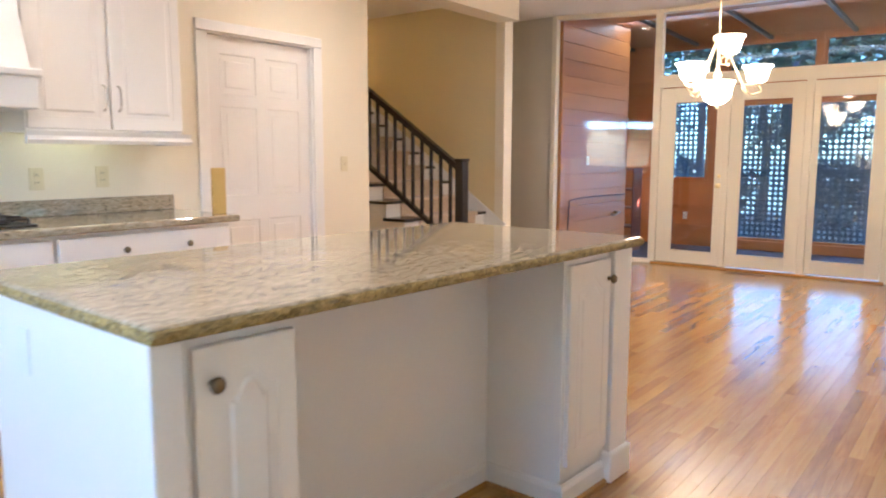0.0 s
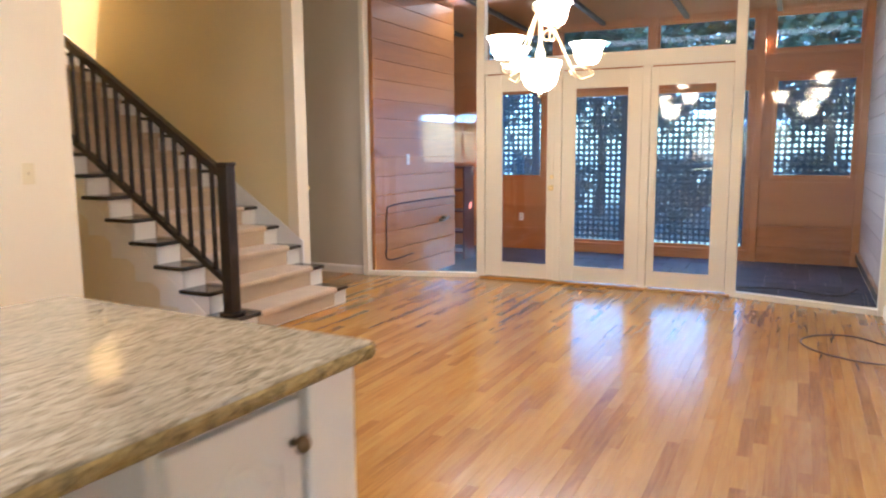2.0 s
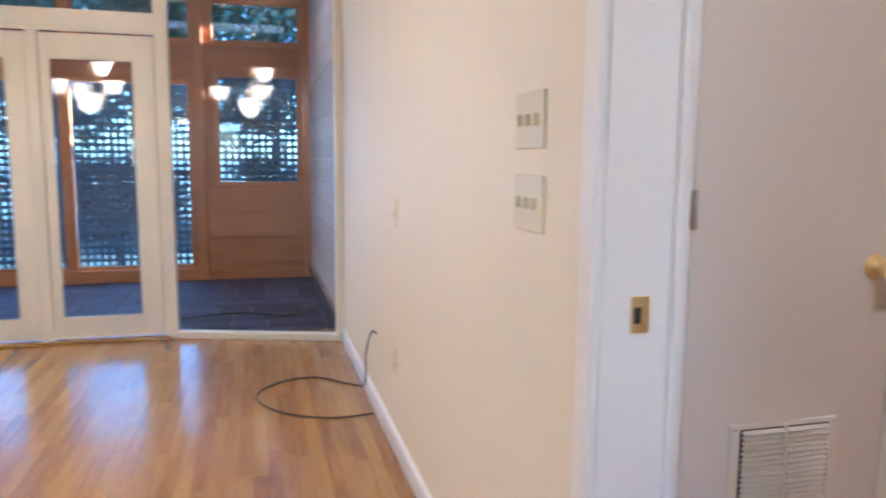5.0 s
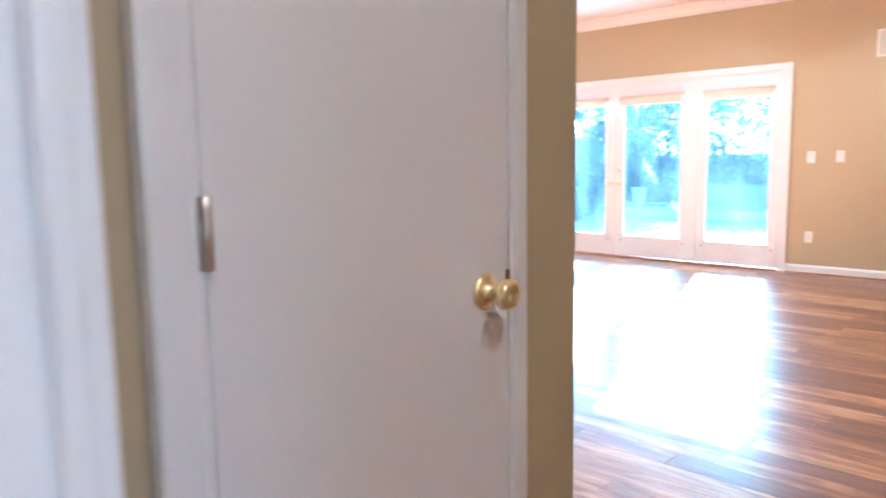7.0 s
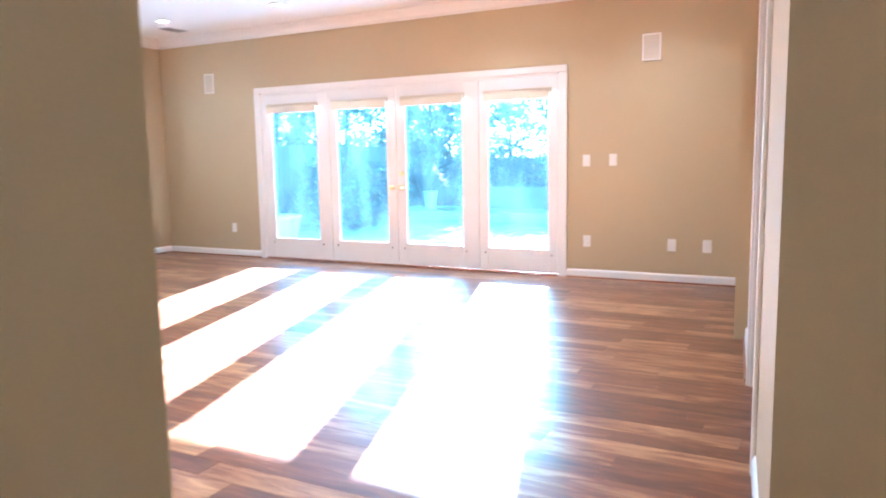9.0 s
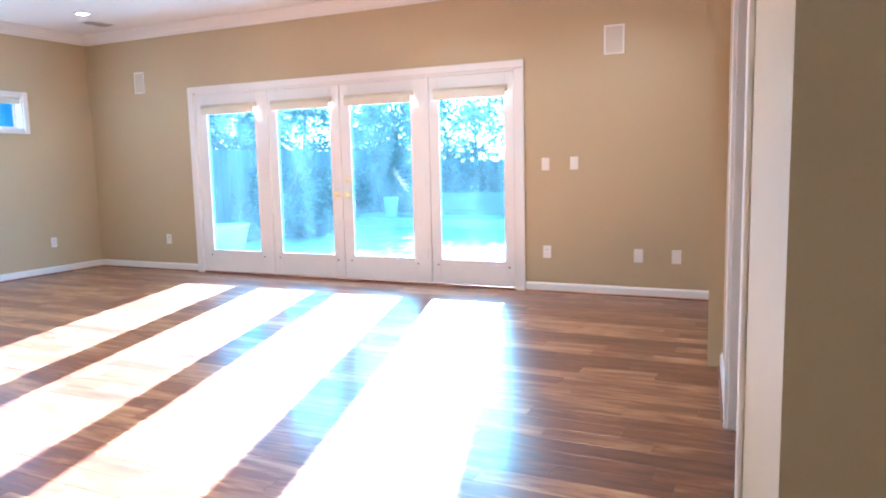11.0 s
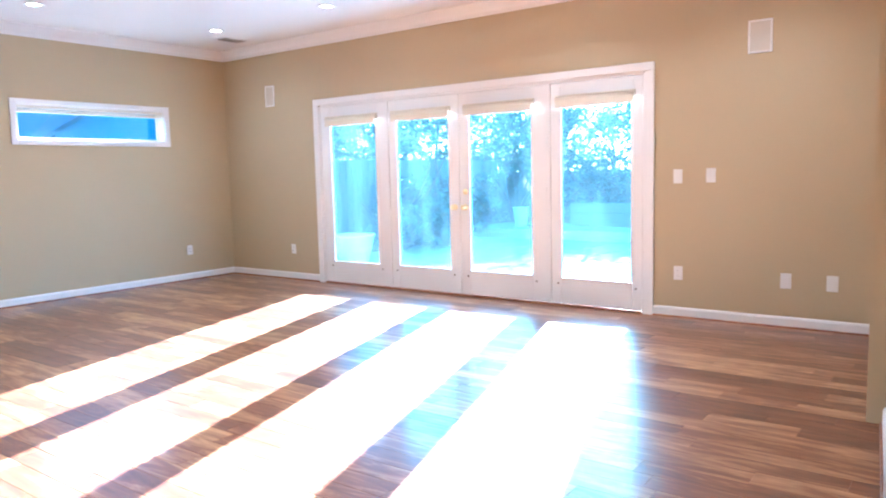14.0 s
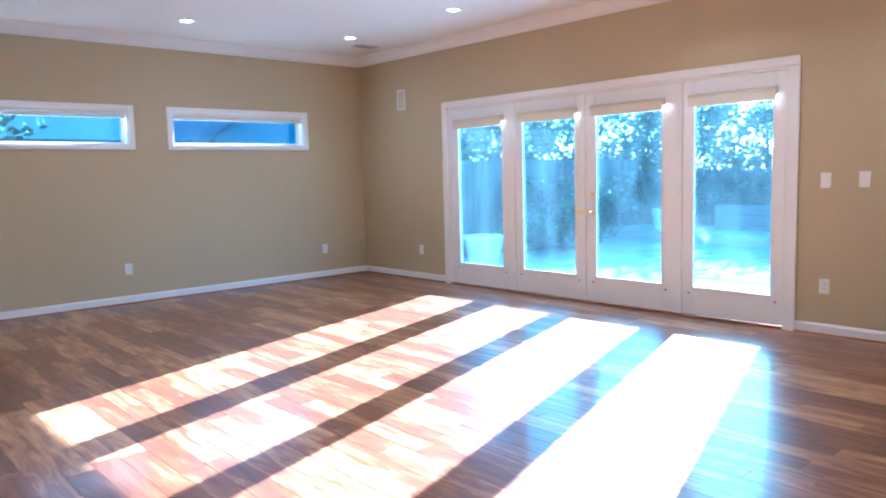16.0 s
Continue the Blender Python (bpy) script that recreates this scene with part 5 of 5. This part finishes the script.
def high_window(x0, x1, z0, z1):
    w = thing("window", "white framed high narrow window with a raised blind", "window", group="high windows", kind="structure")
    c = 0.06
    for q in ((x0 - c, x0, z0 - 0.05, z1 + 0.05), (x1, x1 + c, z0 - 0.05, z1 + 0.05)):
        part("casing", box(q[0], q[1], LY - 0.02, LY, q[2], q[3], 0.005), WHITE, w)
    for q in ((z0 - 0.05, z0), (z1, z1 + 0.05)):
        part("casing", box(x0, x1, LY - 0.02, LY, q[0], q[1], 0.005), WHITE, w)
    for q in ((x0, x0 + 0.012, z0, z1), (x1 - 0.012, x1, z0, z1)):
        part("reveal", box(q[0], q[1], LY - 0.001, LY + 0.16, q[2], q[3]), WHITE, w)
    part("window_sill", box(x0 + 0.012, x1 - 0.012, LY - 0.001, LY + 0.16, z0, z0 + 0.012), WHITE, w)
    part("head", box(x0 + 0.012, x1 - 0.012, LY - 0.001, LY + 0.16, z1 - 0.012, z1), WHITE, w)
    for q in ((x0 + 0.012, x0 + 0.04, z0 + 0.012, z1 - 0.012), (x1 - 0.04, x1 - 0.012, z0 + 0.012, z1 - 0.012)):
        part("sash", box(q[0], q[1], LY + 0.105, LY + 0.135, q[2], q[3], 0.003), WHITE, w)
    for q in ((z0 + 0.012, z0 + 0.035), (z1 - 0.035, z1 - 0.012)):
        part("sash", box(x0 + 0.04, x1 - 0.04, LY + 0.105, LY + 0.135, q[0], q[1], 0.003), WHITE, w)
    p = part("pane", box(x0 + 0.04, x1 - 0.04, LY + 0.117, LY + 0.123, z0 + 0.035, z1 - 0.035), GLASSD, w)
    p.visible_shadow = False
    b = thing("roller_blind", "raised cream pleated blind in the window head", "blind", group="window blinds")
    part("head_rail", box(x0 + 0.014, x1 - 0.014, LY + 0.01, LY + 0.05, z1 - 0.045, z1 - 0.013, 0.003), BLIND, b)
    for i in range(3):
        part("fold", box(x0 + 0.018, x1 - 0.018, LY + 0.012, LY + 0.046, z1 - 0.062 - i * 0.012, z1 - 0.052 - i * 0.012, 0.004), BLIND, b)


high_window(4.905, 6.565, 1.74, 2.12)
high_window(2.785, 4.435, 1.74, 2.12)

# ---- living room fixtures ----


def speaker(y, z, w, h):
    s = thing("wall_speaker", "white framed in-wall speaker with a fabric grille", "speaker", (PX, y, z), 90, "wall speakers")
    for q in ((-w / 2, -w / 2 + 0.016, -h / 2, h / 2), (w / 2 - 0.016, w / 2, -h / 2, h / 2), (-w / 2 + 0.016, w / 2 - 0.016, -h / 2, -h / 2 + 0.016), (-w / 2 + 0.016, w / 2 - 0.016, h / 2 - 0.016, h / 2)):
        part("frame", box(q[0], q[1], 0, 0.012, q[2], q[3], 0.003), WHITE, s)
    part("grille", box(-w / 2 + 0.016, w / 2 - 0.016, 0, 0.008, -h / 2 + 0.016, h / 2 - 0.016), GRILLE, s)


speaker(4.185, 2.29, 0.175, 0.255)
speaker(9.787, 2.295, 0.16, 0.255)
for y, z, k, t, lb in ((4.80, 1.212, "rocker", 1, "white wall switch on the beige wall"), (4.535, 1.216, "rocker", 1, "white wall switch beside another")):
    wall_plate("switch_plate", (PX, y, z), 90, 0.074, 0.118, t, PLASTIC, lb, k, "living room switches")
for y in (4.79, 9.485):
    wall_plate("wall_outlet", (PX, y, 0.385), 90, 0.074, 0.118, 1, PLASTIC, "white wall outlet on the beige wall", "socket", "living room outlets")
for y in (3.965, 3.646):
    wall_plate("blank_plate", (PX, y, 0.375), 90, 0.078, 0.122, 1, PLASTIC, "white blank wall plate on the beige wall", "rocker", "blank plates")
for x in (4.337, 6.808):
    wall_plate("wall_outlet", (x, LY, 0.385), 180, 0.074, 0.118, 1, PLASTIC, "white wall outlet under the high windows", "socket", "living room outlets")
# the last three are unseen, added to brighten the side wall and jamb
for x, y in ((4.72, 9.68), (6.53, 9.515), (6.52, 7.82), (4.72, 7.82), (2.9, 9.68), (2.9, 7.82), (6.52, 5.6), (4.72, 5.6), (6.52, 4.1), (2.9, 5.6), (2.9, 4.3)):
    downlight(x, y, LZ, LIVING_W * (0.6 if y > 7 else 1.9 if x < 3 else 1.05))
# unseen hall lamp, added to light the closet door
downlight(0.1, 2.1, LZ, 0.34)
vt = thing("ceiling_vent", "white slotted ceiling air vent", "vent", (6.97, 9.84, LZ), 0)
part("frame", box(-0.16, 0.16, -0.09, 0.09, -0.008, -0.001, 0.002), WHITE, vt)
for i in range(9):
    part("slat", box(-0.14, 0.14, -0.07 + i * 0.0165, -0.062 + i * 0.0165, -0.0125, -0.0082), NICKEL, vt)

# ---- garden ----
structure("ground", box(-250, 400, -250, 400, -1.2, -0.62), SOIL, "garden ground", "ground")
structure("house_foundation", box(-8.9, PX + 0.2, -2.7, LY + 0.2, -0.7, -0.32), DECK, "concrete foundation under the house", "foundation")
structure("roof_slab_living", box(RW, PX + 0.6, 1.0, LY + 0.6, LZ + 0.121, LZ + 0.3), ROOF, "flat roof over the living room", "roof")
patio = thing("patio", "pale stone slab patio", "patio", kind="structure")
slab_rng = random.Random(9)
for i in range(11):
    for j in range(14):
        x0, y0 = PX + 0.22 + i * 0.62, 2.6 + j * 0.62
        part("paving_slab", box(x0 + 0.005, x0 + 0.615, y0 + 0.005, y0 + 0.615, -0.20, -0.10 + slab_rng.uniform(-0.004, 0.004)), DECK, patio)
part("patio_bed", box(PX + 0.18, PX + 7.2, 2.4, 11.4, -0.7, -0.13), GROUT, patio)
structure("raised_step", box(14.0, 15.6, 5.5, 11.4, -0.7, 0.10, 0.02), DECK, "pale low stone step at the patio's edge", "step")


def planter(at, h, r, label):
    p = thing("planter", label, "planter", at)
    part("pot", lathe([(r * 0.62, 0), (r * 0.66, 0.01), (r * 0.95, h * 0.9), (r, h * 0.93), (r, h), (r * 0.9, h), (r * 0.85, h * 0.85), (0.02, h * 0.84)], 28), POT, p)
    part("soil", lathe([(0.0, h * 0.845), (r * 0.84, h * 0.85), (0.0, h * 0.88)], 20), SOIL, p)
    return p


planter((9.43, 10.35, -0.10), 0.47, 0.32, "large white glazed planter on the patio")
planter((14.4, 10.35, 0.10), 0.42, 0.17, "white planter on the stone step")
solid("garden_hose", tube(curve_points([(14.15, 10.0, 0.12), (14.4, 9.7, 0.12), (14.7, 9.9, 0.12), (14.5, 10.2, 0.12), (14.2, 10.0, 0.145), (14.1, 9.6, 0.12)]), 0.022, 8), LEAF2, "coiled green garden hose on the step", "hose")

bin_ = thing("garden_bin", "dark round garden bin beside the fence", "bin", (12.2, 10.75, -0.10))
part("body", lathe([(0.20, 0), (0.23, 0.02), (0.26, 0.50), (0.27, 0.52), (0.25, 0.53), (0.22, 0.06), (0.0, 0.05)], 22), BLACK, bin_)
part("lid", lathe([(0.275, 0.525), (0.28, 0.545), (0.20, 0.585), (0.05, 0.60), (0.0, 0.60)], 22), BLACK, bin_)

palm = thing("palm_plant", "arching green palm behind the white planter", "plant", (15.1, 10.9, 0.07))
palm_rng = random.Random(31)
for i in range(15):
    a, reach, rise = i * 2.4, palm_rng.uniform(0.55, 0.95), palm_rng.uniform(0.7, 1.25)
    bm = bmesh.new()
    left, right = [], []
    for k in range(9):
        t = k / 8
        c = Vector((math.cos(a) * reach * t, math.sin(a) * reach * t, 0.05 + rise * math.sin(t * 2.1)))
        side = Vector((-math.sin(a), math.cos(a), 0)) * (0.004 + 0.075 * math.sin(math.pi * min(1, t + 0.06)))
        left.append(bm.verts.new(c + side - Vector((0, 0, 0.03))))
        right.append((bm.verts.new(c), bm.verts.new(c - side - Vector((0, 0, 0.03)))))
    for k in range(8):
        bm.faces.new((left[k], left[k + 1], right[k + 1][0], right[k][0]))
        bm.faces.new((right[k][0], right[k + 1][0], right[k + 1][1], right[k][1]))
    part("frond", bm, LEAF2, palm)

bed = thing("raised_bed", "dark timber raised bed behind the patio", "raised bed", (14.95, 4.6, 0.0))
for i in range(3):
    part("plank", box(0, 0.05, 0, 4.9, 0.0 + i * 0.2, 0.19 + i * 0.2, 0.006), FENCE, bed)
for y in (0.3, 1.75, 3.2, 4.6):
    part("stake", box(0.051, 0.12, y, y + 0.08, -0.6, 0.6, 0.006), FENCE, bed)
part("soil", box(0.125, 1.6, 0, 4.9, -0.6, 0.45), SOIL, bed)


def fence(name, x0, y0, x1, y1, h, label):
    f = thing(name, label, "fence")
    a, b = Vector((x0, y0, 0)), Vector((x1, y1, 0))
    n = int((b - a).length / 0.15)
    ang = math.degrees(math.atan2(y1 - y0, x1 - x0))
    me = mesh_of("fence_board", box(0.003, 0.147, -0.011, 0.011, -0.62, h, 0.002, None, 1), FENCE)
    for i in range(n):
        p = a + (b - a) * i / n
        shared("fence_board", me, f, pose(p.x, p.y, (i * 7 % 5) * 0.004, 0, 0, ang))
    part("fence_rail", box(0, (b - a).length, 0.012, 0.05, h - 0.30, h - 0.22, 0, pose(x0, y0, 0, 0, 0, ang)), FENCE, f)


fence("fence", 7.75, 11.45, 16.0, 11.9, 1.55, "grey vertical board fence beside the patio")
fence("fence", 17.5, 0.0, 17.5, 14.0, 1.25, "grey vertical board fence behind the garden")


def leaves(bm_pts, n, rng_, size, radii, clumps):
    """Many small leaves in loose clumps inside an ellipsoid; adds to (verts, faces)."""
    verts, faces = bm_pts
    cs = []
    for _ in range(clumps):
        while True:
            v = Vector((rng_.uniform(-1, 1), rng_.uniform(-1, 1), rng_.uniform(-1, 1)))
            if 0.25 < v.length < 1:
                break
        cs.append((Vector((v.x * radii[0], v.y * radii[1], v.z * radii[2])), rng_.uniform(0.16, 0.36) * min(radii)))
    for _ in range(n):
        c, r = rng_.choice(cs)
        p = c + Vector((rng_.gauss(0, 1), rng_.gauss(0, 1), rng_.gauss(0, 0.8))) * r * 0.6
        u = Vector((rng_.gauss(0, 1), rng_.gauss(0, 1), rng_.gauss(0, 0.6))).normalized()
        w = u.cross(Vector((rng_.gauss(0, 1), rng_.gauss(0, 1), rng_.gauss(0, 1)))).normalized()
        s = size * rng_.uniform(0.6, 1.4)
        k = len(verts)
        verts += [p - u * s, p + w * s * 0.45, p + u * s, p - w * s * 0.45]
        faces.append((k, k + 1, k + 2, k + 3))


def tree(seed, label, h=5.0, spread=1.6, n=5200, size=0.075, mat=None, category="tree"):
    rng_ = random.Random(seed)
    t = thing("tree" if category == "tree" else "shrub", label, category, (0, 0, -60), group="garden trees")
    bm = tube(curve_points([(0, 0, -0.1), (0.05, 0.03, h * 0.25), (-0.04, 0.08, h * 0.5), (0.06, 0.0, h * 0.8)], 5), 0.035 * h * 0.5, 9, 0.03)
    for _ in range(9):
        a, z = rng_.uniform(0, 6.28), rng_.uniform(0.3, 0.7) * h
        d = Vector((math.cos(a), math.sin(a), 0)) * spread * rng_.uniform(0.5, 0.9)
        tube(curve_points([(0.02, 0.03, z), tuple(Vector((0, 0, z + 0.25)) + d * 0.5), tuple(Vector((0, 0, z + 0.35 + rng_.uniform(0, 0.6))) + d)], 4), 0.045, 6, 0.012, bm)
    part("trunk", bm, BARK, t)
    vf = ([], [])
    leaves(vf, n, rng_, size, (spread, spread, h * 0.36), 46)
    me = bpy.data.meshes.new("crown")
    me.from_pydata([tuple(v + Vector((0, 0, h * 0.66))) for v in vf[0]], [], vf[1])
    me.materials.append(mat or LEAF)
    c = new("crown", me)
    c.parent = t
    return t


T1 = tree(1, "leafy green broadleaf tree in the garden", 4.2, 1.5)
T2 = tree(2, "tall leafy green tree behind the porch", 7.5, 2.6, 9000, 0.10)
T3 = tree(3, "low green shrub along the fence", 1.9, 0.95, 3600, 0.06, LEAF2, "shrub")
spots = random.Random(21)
ORIGIN = HOUSE
T1.matrix_world = pose(19.9, 5.95, -0.6)
for x, y, r in ((20.5, 8.25, 40), (21.2, 11.35, 120), (19.7, 3.25, 200), (22.2, 14.75, 250), (24.7, 9.35, 70), (14.1, 14.05, 15), (11.9, 13.85, 95), (16.6, 13.95, 310), (19.3, 12.95, 160), (23.0, 6.95, 330)):
    copy_thing(T1, pose(x, y, -0.6, 0, 0, r))
T2.matrix_world = pose(-3.6, 16.4, -0.6)
for x, y, r in ((0.2, 17.2, 60), (-7.2, 17.0, 140), (3.4, 16.2, 220), (-1.6, 20.5, 300), (-5.4, 21.0, 20), (2.4, 21.5, 100), (-10.5, 19.5, 160), (-3.2, -8.5, 45), (0.8, -9.5, 190), (26.5, -1.5, 80), (28.0, 2.5, 10), (3.2, 15.2, 30)):
    copy_thing(T2, pose(x, y, -0.6, 0, 0, r))
T3.matrix_world = pose(17.4, 4.75, -0.6)
for x, y, r in ((17.3, 6.25, 50), (17.5, 7.55, 110), (17.2, 8.85, 170), (17.4, 10.15, 230), (13.6, 11.35, 290), (12.1, 11.3, 30), (17.1, 11.35, 10), (-4.6, 13.6, 70), (-2.2, 13.9, 130), (0.3, 13.5, 200), (-6.4, 13.8, 260), (17.3, 3.25, 200)):
    copy_thing(T3, pose(x, y, -0.6, 0, 0, r))

# neighbouring house
ORIGIN = LIVING
hs = thing("house", "blue sided neighbouring house with a grey shingle roof", "house", (0, 0, 0))
part("wall", box(1.0, 15.5, 19.0, 26.0, -0.7, 2.35), SIDING, hs)
bm = bmesh.new()
pr = [(18.5, 2.25), (22.5, 4.6), (26.5, 2.25), (26.5, 2.13), (18.5, 2.13)]
a = [bm.verts.new((0.6, y, z)) for y, z in pr]
b = [bm.verts.new((15.9, y, z)) for y, z in pr]
for k in range(5):
    bm.faces.new((a[k], a[(k + 1) % 5], b[(k + 1) % 5], b[k]))
bm.faces.new(a)
bm.faces.new(b[::-1])
part("roof", bm, ROOF, hs)
bm = bmesh.new()
pr = [(8.9, -0.7), (13.6, -0.7), (13.6, 2.3), (11.2, 3.7), (8.9, 2.3)]
a = [bm.verts.new((x, 18.2, z)) for x, z in pr]
b = [bm.verts.new((x, 22.0, z)) for x, z in pr]
for k in range(5):
    bm.faces.new((a[k], a[(k + 1) % 5], b[(k + 1) % 5], b[k]))
bm.faces.new(a)
bm.faces.new(b[::-1])
part("gable_wing", bm, SIDING, hs)
for s in (-1, 1):
    bm = bmesh.new()
    q = [bm.verts.new(p) for p in ((11.2, 17.9, 3.86), (11.2, 22.2, 3.86), (11.2 + s * 2.75, 22.2, 2.2), (11.2 + s * 2.75, 17.9, 2.2))]
    r_ = [bm.verts.new(p) for p in ((11.2, 17.9, 3.76), (11.2, 22.2, 3.76), (11.2 + s * 2.75, 22.2, 2.1), (11.2 + s * 2.75, 17.9, 2.1))]
    for k in range(4):
        bm.faces.new((q[k], q[(k + 1) % 4], r_[(k + 1) % 4], r_[k]))
    bm.faces.new(q)
    bm.faces.new(r_[::-1])
    part("wing_roof", bm, ROOF, hs)
w_ = part("window", box(5.6, 6.7, 18.96, 19.02, 1.3, 2.1), WHITE, hs)
part("pane", box(5.68, 6.62, 18.95, 18.962, 1.38, 2.02), GLASSD, w_)
ORIGIN = HOUSE

# ---- floors ----
rng = random.Random(4)
floor_a = thing("floor_dining", "honey oak strip floor, glossy", "floor", kind="structure")
part("subfloor", box(-8.7, RW + 0.07, -2.5, 7.42, -0.1, -0.017), SHADOWGAP, floor_a)
rects = boards(-6.6, RW + 0.07, -2.4, 7.40, 0, 0.058, 0.30, 1.3, rng)
rects = [r for r in rects if not (r[2] > 7.03 and r[0] < -4.3)]
board_floor(floor_a, rects, 0.0, OAK, OAK_P, lambda r: math.hypot((r[0] + r[1]) / 2 + 0.9, (r[2] + r[3]) / 2 - 4.2), "floor_boards_rest")
ORIGIN = LIVING
floor_b = thing("floor_living", "brown hickory plank floor, satin", "floor", kind="structure")
part("subfloor", box(-0.312, PX + 0.05, 1.3, LY + 0.05, -0.1, -0.017), SHADOWGAP, floor_b)
rects = boards(-0.312, PX, 1.4, LY, 0, 0.128, 0.35, 1.5, rng)
board_floor(floor_b, rects, 0.0, HICKORY, HICKORY_P, lambda r: math.hypot((r[0] + r[1]) / 2 - 4.3, (r[2] + r[3]) / 2 - 4.9), "floor_boards_rest", bev=0.0014)
ORIGIN = HOUSE
floor_c = thing("floor_sunroom", "dark blue grey slate tile floor", "floor", kind="structure")
ty = 7.44
row = 0
while ty < BY - 0.05:
    h = 0.305
    tx = -5.2 + (0.15 if row % 2 else 0)
    while tx < 0.40:
        w = rng.choice((0.305, 0.305, 0.46))
        x1 = min(tx + w, 0.40)
        if x1 - tx > 0.05:
            part("slate_tile", box(tx + 0.004, x1 - 0.004, ty + 0.004, min(ty + h, BY) - 0.004, SZ - 0.02, SZ + rng.uniform(-0.002, 0.002), 0.003, None, 1), SLATE, floor_c)
        tx = x1
    ty += h
    row += 1
